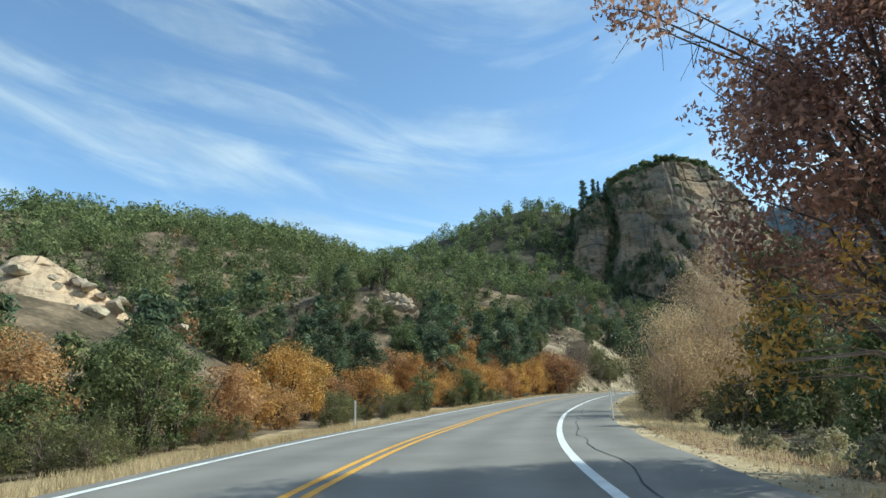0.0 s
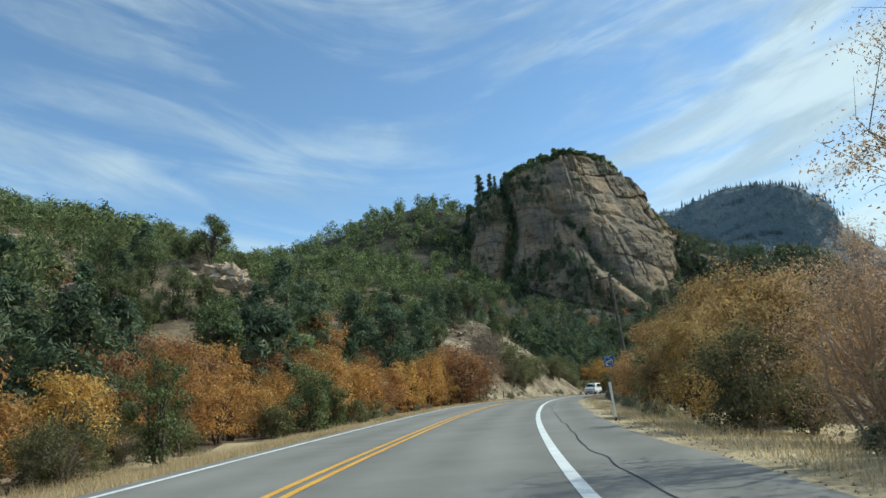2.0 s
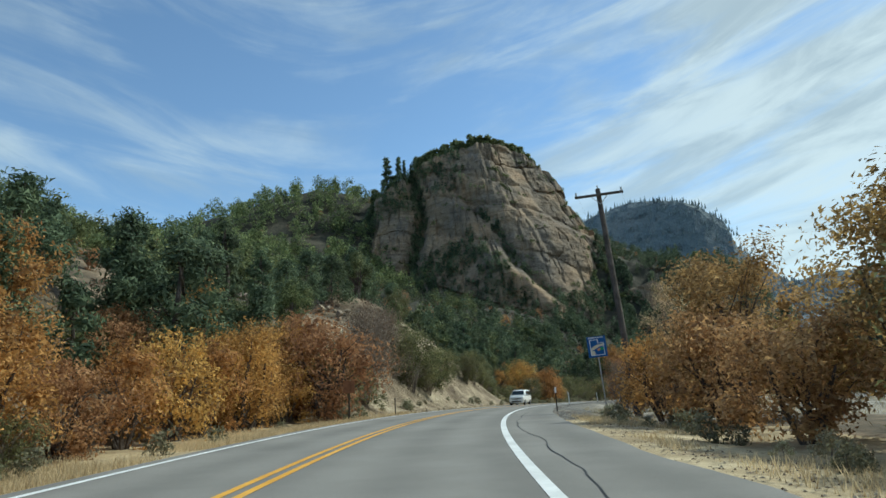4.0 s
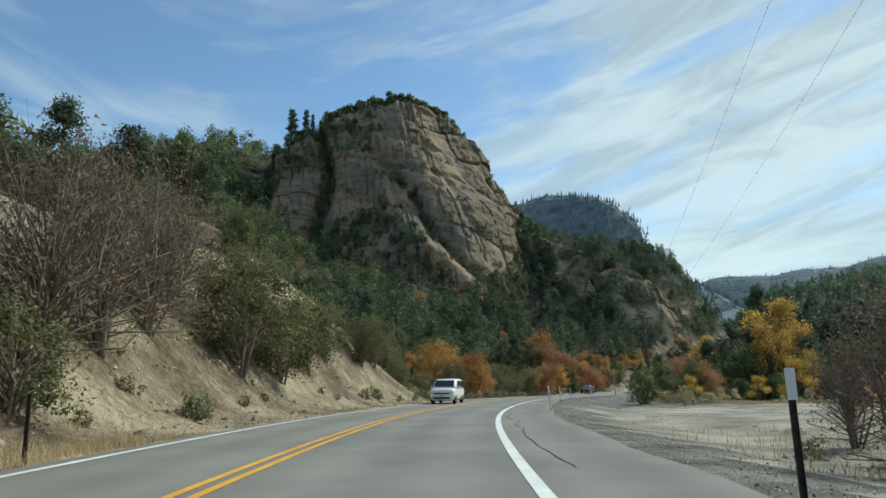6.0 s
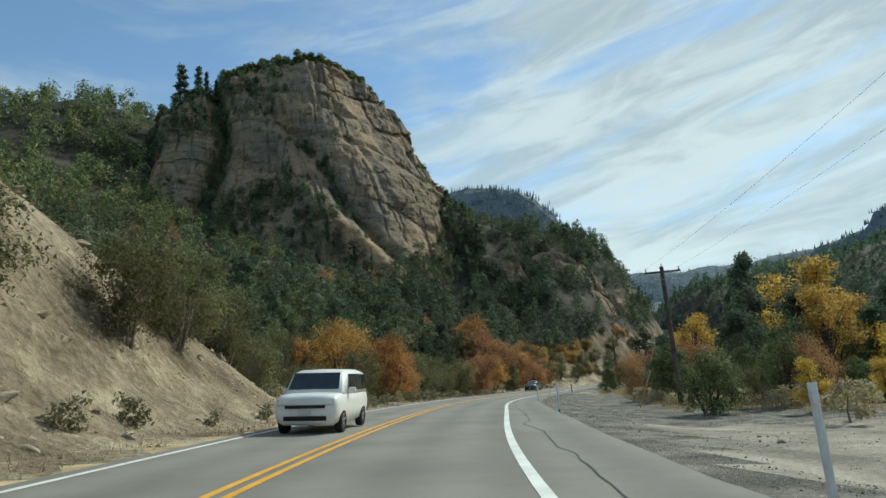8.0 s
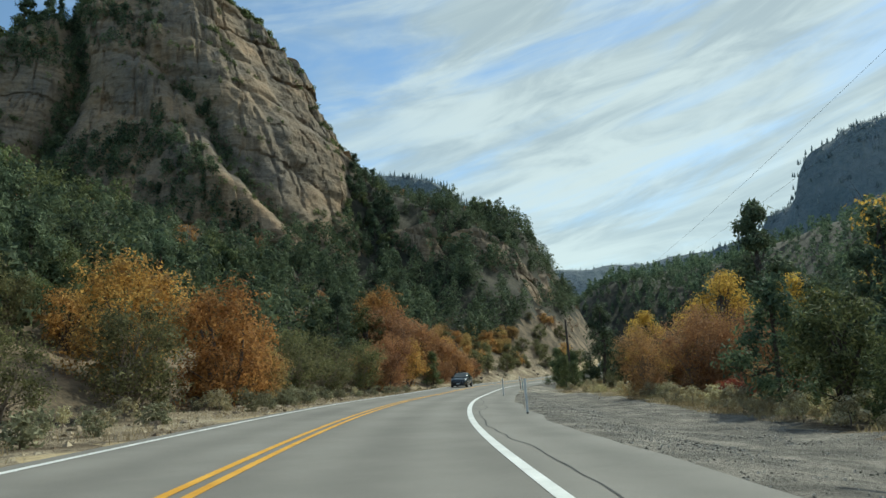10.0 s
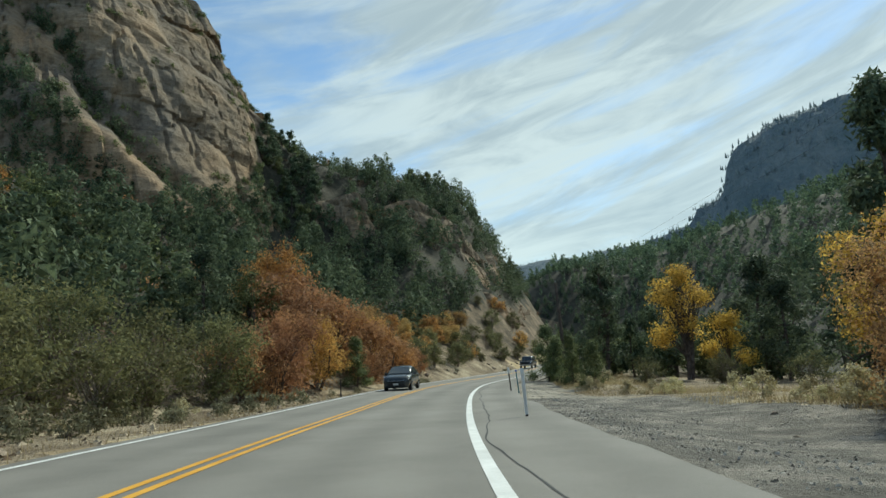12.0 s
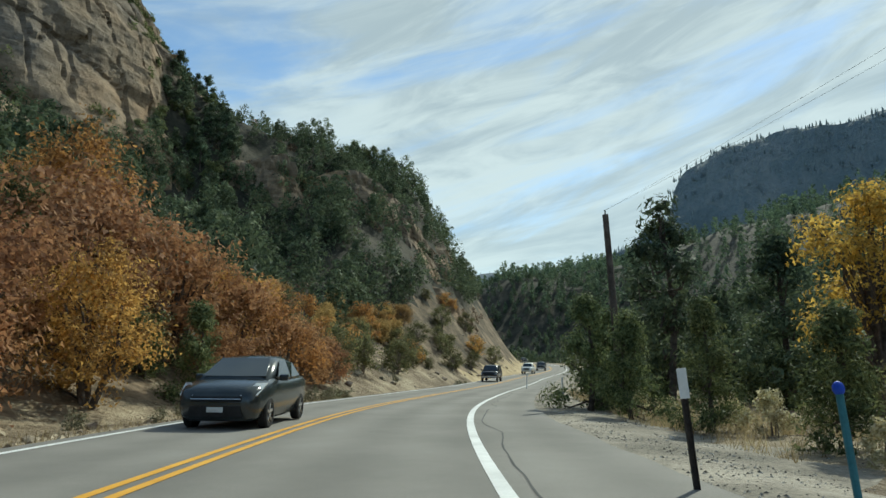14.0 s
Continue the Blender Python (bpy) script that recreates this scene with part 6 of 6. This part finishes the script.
outcrop("rock_outcrop", "tan rock ledge beside the gully", 13, 131, 10, 2.0, 0.9, 1.0)


def pebbles(name, label, n, s0, s1, lo, hi, r0, r1, mat):
    s, d = rng.uniform(s0, s1, n), rng.uniform(lo, hi, n)
    x, y = place(s, d)
    z = terrain(x, y)
    r = r0 + (r1 - r0) * rng.uniform(0, 1, n) ** (3 if r1 > 0.1 else 1)
    base = np.array([(1, 0, 0), (-0.5, 0.87, 0), (-0.5, -0.87, 0), (0.1, 0, 0.7)])
    a = rng.uniform(0, 2 * np.pi, n)
    c, sn = np.cos(a), np.sin(a)
    k = base[None] * r[:, None, None] * rng.uniform(0.6, 1.3, (n, 1, 3))
    v = np.stack([x[:, None] + k[:, :, 0] * c[:, None] - k[:, :, 1] * sn[:, None], y[:, None] + k[:, :, 0] * sn[:, None] + k[:, :, 1] * c[:, None], z[:, None] + k[:, :, 2] - 0.01], -1).reshape(-1, 3)
    t = np.array([(0, 1, 3), (1, 2, 3), (2, 0, 3)])
    f = (np.arange(n)[:, None, None] * 4 + t[None]).reshape(-1, 3)
    ob = mesh_object(name, v, f, [M[mat]])
    tagged(ob, label, "gravel", kind="stuff")


M["chips"] = material("chips", (0.13, 0.12, 0.105), (0.54, 0.50, 0.44), 3, 0.95, None, 20, 0.3, island=0.9)
M["clods"] = material("clods", (0.16, 0.11, 0.07), (0.52, 0.43, 0.31), 3, 0.95, None, 20, 0.3, island=0.9)
pebbles("loose_gravel", "loose grey gravel beside the asphalt", 16000, 86, 250, -10.5, -5.9, 0.008, 0.032, "chips")
pebbles("loose_gravel", "coarse broken grey gravel on the shoulder", 24000, 140, 246, -14, -5.7, 0.010, 0.036, "chips")
pebbles("loose_gravel", "loose grey gravel on the lay-by", 8000, 86, 150, -32, -10, 0.012, 0.045, "chips")
pebbles("loose_stones", "loose tan stones and clods on the cut bank", 12000, 98, 300, 3.6, 13, 0.02, 0.13, "clods")
pebbles("loose_stones", "scattered tan grit at the road edge", 7000, 0, 98, -8, -5.8, 0.01, 0.04, "clods")


# ---- tar-filled crack in the shoulder ----
def crack(s0, s1, d0, wob_, seed):
    ss = np.arange(s0, s1, 0.35)
    dd = d0 + fbm(ss, ss * 0, 6, seed, 4) * wob_
    w = 0.010 + 0.010 * np.abs(fbm(ss, ss * 0 + 5, 1.1, seed + 3, 2))
    zz = np.interp(ss, STA, LINE[:, 2])
    x0, y0 = place(ss, dd - w)
    x1, y1 = place(ss, dd + w)
    v = np.concatenate([np.stack([x0, y0, zz + dd * BANK + 0.005], 1), np.stack([x1, y1, zz + dd * BANK + 0.005], 1)])
    n = len(ss)
    mesh_object("crack", v, [(i, i + 1, n + i + 1, n + i) for i in range(n - 1)], [M["tar"]], road)


crack(2, 96, -4.25, 0.22, 101)
crack(99, 118, -4.1, 0.3, 111)
crack(120, 150, -4.3, 0.25, 121)
crack(150, 250, -4.05, 0.2, 131)
for s0, a, b in ((19, -3.4, 0.4), (52, -3.3, -0.6), (88, -5.6, -3.9), (140, -3.2, 0.2), (147, -3.4, -1.0)):
    ss = np.linspace(0, 1, 14)
    dd = a + (b - a) * ss
    sx = s0 + fbm(dd, dd * 0, 1.2, 141, 3) * 0.25
    zz = np.interp(sx, STA, LINE[:, 2])
    x0, y0 = place(sx - 0.012, dd)
    x1, y1 = place(sx + 0.016, dd)
    v = np.concatenate([np.stack([x0, y0, zz + dd * BANK + 0.005], 1), np.stack([x1, y1, zz + dd * BANK + 0.005], 1)])
    mesh_object("crack", v, [(i, i + 1, 15 + i, 14 + i) for i in range(13)], [M["tar"]], road)


# ---- vehicles ----
def loft(sections, close=True):
    """A skin over cross-sections, each a ring of the same number of places."""
    bm = bmesh.new()
    rings = [[bm.verts.new(p) for p in sec] for sec in sections]
    n = len(rings[0])
    for a, b in zip(rings, rings[1:]):
        for i in range(n):
            bm.faces.new((a[i], a[(i + 1) % n], b[(i + 1) % n], b[i]))
    if close:
        bm.faces.new(rings[0][::-1])
        bm.faces.new(rings[-1])
    bmesh.ops.recalc_face_normals(bm, faces=bm.faces)
    for f in bm.faces:
        f.smooth = True
    return bm


def ring(y, w, zb, zt, r=0.14, tuck=0.92):
    """A rounded cross-section: half width w, from zb to zt, narrower at the sill."""
    h = zt - zb
    pts = [(-w * tuck + r, zb), (w * tuck - r, zb), (w * tuck, zb + r * 0.6), (w, zb + h * 0.45), (w, zb + h * 0.7), (w * 0.965, zt - r * 0.5), (w * 0.90, zt - r * 0.08), (w * 0.6, zt + 0.012), (0, zt + 0.02), (-w * 0.6, zt + 0.012), (-w * 0.90, zt - r * 0.08), (-w * 0.965, zt - r * 0.5), (-w, zb + h * 0.7), (-w, zb + h * 0.45), (-w * tuck, zb + r * 0.6)]
    return [(x, y, z) for x, z in pts]


def wheel(root, x, y, r, w=0.2):
    sx = 1 if x > 0 else -1
    hub = part("wheel", rod((x - 0.04, y, r), (x + 0.04, y, r), r * 0.35, r * 0.35, 16), "trim_black", root)
    bm = bmesh.new()
    prof = [(-w / 2, r * 0.66), (-w / 2, r * 0.92), (-w * 0.36, r), (w * 0.36, r), (w / 2, r * 0.92), (w / 2, r * 0.66)]
    rings = []
    for i in range(20):
        a = 2 * math.pi * i / 20
        rings.append([bm.verts.new((x + px, y + math.cos(a) * pr, r + math.sin(a) * pr)) for px, pr in prof])
    for i in range(20):
        a, b = rings[i], rings[(i + 1) % 20]
        for j in range(len(prof) - 1):
            bm.faces.new((a[j], a[j + 1], b[j + 1], b[j]))
    bmesh.ops.recalc_face_normals(bm, faces=bm.faces)
    part("tyre", bm, "tyre", hub)
    bm = rod((x + sx * w * 0.30, y, r), (x + sx * w * 0.36, y, r), r * 0.68, r * 0.64, 24)
    part("rim", bm, "trim_black", hub)
    for i in range(5):
        a = 2 * math.pi * i / 5
        part("spoke", box(0.03, r * 0.16, r * 0.62, (0, 0, r * 0.34), 0.006, Matrix.Identity(4)), "rim", hub).matrix_basis = Matrix.Translation((x + sx * w * 0.40, y, r)) @ Matrix.Rotation(a, 4, "X")
    bm = bmesh.new()
    for i in range(24):
        a0, a1 = 2 * math.pi * i / 24, 2 * math.pi * (i + 1) / 24
        q = [(x + sx * w * 0.42, y + math.cos(a) * rr, r + math.sin(a) * rr) for a, rr in ((a0, r * 0.60), (a1, r * 0.60), (a1, r * 0.68), (a0, r * 0.68))]
        bm.faces.new([bm.verts.new(p) for p in q])
    part("rim_ring", bm, "rim", hub)


def quad_panel(name, pts, mat, root, thick=0.012, label="", lift=0.0):
    """A panel through four or more corners, thickened outward."""
    bm = bmesh.new()
    f = bm.faces.new([bm.verts.new(p) for p in pts])
    bm.normal_update()
    nrm = f.normal.copy()
    if nrm.dot(f.calc_center_median() - Vector((0, 0, 0.8))) < 0:
        nrm = -nrm
    bmesh.ops.translate(bm, vec=nrm * lift, verts=bm.verts[:])
    ret = bmesh.ops.extrude_face_region(bm, geom=[f])
    bmesh.ops.translate(bm, vec=nrm * thick, verts=[g for g in ret["geom"] if isinstance(g, bmesh.types.BMVert)])
    bmesh.ops.recalc_face_normals(bm, faces=bm.faces)
    return part(name, bm, mat, root, label)


def vehicle(name, label, paint, spec, x, y, turn, lamps_on=False):
    """A vehicle with its nose towards +y. spec: body stations (y, half width, bottom, top), roof stations (y, half width at belt, belt, half width at roof, roof), wheels."""
    root = new(name)
    body = [ring(*s) for s in spec["body"]]
    part("body", loft(body), paint, root)
    cab = []
    for yy, wb, zb, wr, zr in spec["cab"]:
        cab.append([(-wb, yy, zb), (wb, yy, zb), ((wb * 0.25 + wr * 0.75) * 1.03, yy, zb + (zr - zb) * 0.72), (wr, yy, zr - 0.05), (wr * 0.82, yy, zr), (0, yy, zr + 0.02), (-wr * 0.82, yy, zr), (-wr, yy, zr - 0.05), (-(wb * 0.25 + wr * 0.75) * 1.03, yy, zb + (zr - zb) * 0.72)])
    part("cabin", loft(cab), paint, root)
    for k, (mat, pts) in enumerate(spec["glass"]):
        quad_panel("windscreen" if k == 0 else "window", pts, mat, root, lift=spec["lift"] if k == 0 else 0.018)
    for nm_, mat, pts in spec["detail"]:
        ob = quad_panel(nm_, pts, mat, root, 0.02, lift=0.012)
    for wx, wy, r in spec["wheels"]:
        wheel(root, wx, wy, r)
    for sx in (-1, 1):
        mx, my, mz = spec["mirror"]
        part("mirror", box(0.20, 0.10, 0.14, (sx * mx, my, mz), 0.035), paint, root)
    s_, d_, q_ = road_at(x, y)
    root.matrix_world = pose(x, y, float(q_[0]) + float(d_[0]) * BANK + 0.004, 0, -1.1, turn)
    tagged(root, label, "car")
    return root


def both(pts):
    """The same panel on both flanks, wound outward."""
    return [pts, [(-x, y, z) for x, y, z in reversed(pts)]]


def boxy_spec():
    b = [(1.95, 0.74, 0.34, 0.86), (1.90, 0.80, 0.26, 0.94), (1.6, 0.835, 0.22, 1.0), (1.05, 0.845, 0.2, 1.03), (0.2, 0.845, 0.2, 1.02), (-1.2, 0.845, 0.2, 1.02), (-1.85, 0.835, 0.24, 1.02), (-1.97, 0.80, 0.3, 0.98)]
    c = [(1.22, 0.80, 0.98, 0.74, 1.06), (0.72, 0.80, 0.98, 0.70, 1.56), (0.3, 0.81, 0.98, 0.71, 1.63), (-1.2, 0.81, 0.98, 0.71, 1.64), (-1.86, 0.80, 0.98, 0.69, 1.58), (-1.95, 0.79, 0.98, 0.70, 1.2)]
    g = [("car_glass", [(-0.68, 1.14, 1.08), (0.68, 1.14, 1.08), (0.63, 0.75, 1.50), (-0.63, 0.75, 1.50)])]
    for p in both([(0.81, 0.62, 1.06), (0.81, -0.30, 1.06), (0.735, -0.30, 1.50), (0.735, 0.40, 1.50)][::-1]) + both([(0.81, -0.36, 1.06), (0.81, -1.10, 1.06), (0.735, -1.10, 1.50), (0.735, -0.36, 1.50)][::-1]) + both([(0.81, -1.18, 1.06), (0.80, -1.78, 1.06), (0.725, -1.72, 1.48), (0.735, -1.18, 1.50)][::-1]):
        g.append(("car_glass", p))
    dt = [("grille", "trim_black", [(-0.52, 1.965, 0.66), (0.52, 1.965, 0.66), (0.52, 1.955, 0.74), (-0.52, 1.955, 0.74)]), ("lower_grille", "trim_black", [(-0.55, 1.95, 0.36), (0.55, 1.95, 0.36), (0.55, 1.96, 0.47), (-0.55, 1.96, 0.47)]), ("licence_plate", "plate", [(-0.16, 1.97, 0.50), (0.16, 1.97, 0.50), (0.16, 1.97, 0.62), (-0.16, 1.97, 0.62)])]
    for sx in (-1, 1):
        dt.append(("headlight", "headlamp", [(sx * 0.60 - 0.13, 1.955 - 0.03, 0.72), (sx * 0.60 + 0.13, 1.955 - 0.03, 0.72), (sx * 0.60 + 0.13, 1.90, 0.88), (sx * 0.60 - 0.13, 1.90, 0.88)]))
    return {"body": b, "cab": c, "glass": g, "detail": dt, "wheels": [(sx * 0.74, wy, 0.31) for sx in (-1, 1) for wy in (1.25, -1.25)], "mirror": (0.92, 0.62, 1.08), "lift": 0.06}


def sedan_spec():
    b = [(2.13, 0.62, 0.30, 0.64), (2.06, 0.75, 0.20, 0.76), (1.86, 0.82, 0.17, 0.86), (1.4, 0.855, 0.16, 0.95), (0.9, 0.865, 0.16, 1.01), (0.0, 0.865, 0.16, 1.0), (-1.0, 0.86, 0.17, 1.02), (-1.7, 0.84, 0.2, 1.04), (-2.05, 0.78, 0.26, 1.02), (-2.15, 0.70, 0.34, 0.90)]
    c = [(1.22, 0.77, 0.95, 0.67, 1.0), (0.42, 0.79, 0.97, 0.61, 1.39), (0.0, 0.80, 0.97, 0.60, 1.48), (-0.55, 0.80, 0.98, 0.60, 1.50), (-1.15, 0.79, 1.0, 0.58, 1.40), (-1.75, 0.73, 1.0, 0.55, 1.08)]
    g = [("car_glass", [(-0.68, 1.14, 1.035), (0.68, 1.14, 1.035), (0.54, 0.37, 1.425), (-0.54, 0.37, 1.425)])]
    for p in both([(0.80, 0.72, 1.02), (0.80, -0.35, 1.02), (0.645, -0.35, 1.40), (0.64, 0.10, 1.385)][::-1]) + both([(0.80, -0.42, 1.02), (0.79, -1.22, 1.05), (0.635, -0.98, 1.36), (0.645, -0.42, 1.40)][::-1]):
        g.append(("car_glass", p))
    g.append(("car_glass", [(0.55, -1.72, 1.08), (-0.55, -1.72, 1.08), (-0.50, -1.2, 1.345), (0.50, -1.2, 1.345)]))
    dt = [("grille", "trim_black", [(-0.50, 2.135, 0.56), (0.50, 2.135, 0.56), (0.52, 2.10, 0.655), (-0.52, 2.10, 0.655)]), ("chrome_bar", "rim", [(-0.50, 2.14, 0.60), (0.50, 2.14, 0.60), (0.50, 2.135, 0.615), (-0.50, 2.135, 0.615)]), ("lower_grille", "trim_black", [(-0.55, 2.12, 0.28), (0.55, 2.12, 0.28), (0.50, 2.135, 0.48), (-0.50, 2.135, 0.48)]), ("licence_plate", "plate", [(-0.16, 2.15, 0.36), (0.16, 2.15, 0.36), (0.16, 2.15, 0.46), (-0.16, 2.15, 0.46)])]
    for sx in (-1, 1):
        pts = [(sx * 0.46, 2.10, 0.66), (sx * 0.77, 1.99, 0.66), (sx * 0.845, 1.55, 0.90), (sx * 0.66, 1.72, 0.90)]
        dt.append(("headlight", "headlamp", pts if sx > 0 else pts[::-1]))
    return {"body": b, "cab": c, "glass": g, "detail": dt, "wheels": [(sx * 0.765, wy, 0.315) for sx in (-1, 1) for wy in (1.32, -1.30)], "mirror": (0.93, 0.62, 1.02), "lift": 0.012}


def truck_spec(tall):
    b = [(2.55, 0.80, 0.5, 0.98), (2.45, 0.92, 0.42, 1.10), (2.0, 0.97, 0.4, 1.16), (1.0, 0.98, 0.38, 1.2), (-1.0, 0.98, 0.38, 1.2), (-2.5, 0.97, 0.42, 1.2), (-2.6, 0.94, 0.48, 1.14)]
    back = -2.45 if tall else -0.75
    c = [(1.35, 0.90, 1.14, 0.84, 1.2), (0.75, 0.92, 1.14, 0.74, 1.78), (0.3, 0.92, 1.14, 0.75, 1.88), (back + 0.25, 0.92, 1.14, 0.75, 1.88), (back, 0.91, 1.14, 0.74, 1.70)]
    g = [("car_glass", [(-0.78, 1.28, 1.24), (0.78, 1.28, 1.24), (0.68, 0.80, 1.74), (-0.68, 0.80, 1.74)])]
    for p in both([(0.925, 0.6, 1.24), (0.925, back + 0.35, 1.24), (0.79, back + 0.35, 1.72), (0.79, 0.5, 1.72)][::-1]):
        g.append(("car_glass", p))
    dt = [("grille", "trim_black", [(-0.5, 2.57, 0.72), (0.5, 2.57, 0.72), (0.5, 2.54, 1.0), (-0.5, 2.54, 1.0)]), ("bumper", "rim", [(-0.9, 2.58, 0.48), (0.9, 2.58, 0.48), (0.9, 2.58, 0.64), (-0.9, 2.58, 0.64)])]
    for sx in (-1, 1):
        dt.append(("headlight", "headlamp", [(sx * 0.72 - 0.16, 2.52, 0.78), (sx * 0.72 + 0.16, 2.52, 0.78), (sx * 0.72 + 0.16, 2.50, 0.98), (sx * 0.72 - 0.16, 2.50, 0.98)]))
    return {"body": b, "cab": c, "glass": g, "detail": dt, "wheels": [(sx * 0.85, wy, 0.39) for sx in (-1, 1) for wy in (1.65, -1.6)], "mirror": (1.06, 0.75, 1.3), "lift": 0.05}


def lane(s, d=1.45):
    x, y = place(s, d)
    return float(x), float(y), heading(s) + 180


st_white, st_dark = float(road_at(43.0, 127.0)[0][0]), 219.0
vehicle("hatchback_car", "white boxy compact car coming along the road", "car_white", boxy_spec(), *lane(st_white, 1.45))
vehicle("sedan_car", "dark green-black sedan coming along the road", "car_dark", sedan_spec(), *lane(st_dark, 1.40))
for s, tall, paint, nm_, lb in ((283, True, "car_black", "suv_car", "black sport utility vehicle far along the road"), (323, False, "car_white", "pickup_truck", "white pickup truck far along the road"), (349, True, "car_dark", "suv_car", "dark sport utility vehicle far along the road"), (428, False, "car_black", "pickup_truck", "dark pickup truck at the far bend")):
    cx1, cy1, ct = lane(s, 1.5)
    vehicle(nm_, lb, paint, truck_spec(tall), cx1, cy1, ct)

for pats in PATTERNS.values():
    for pat in pats:
        stash(pat)
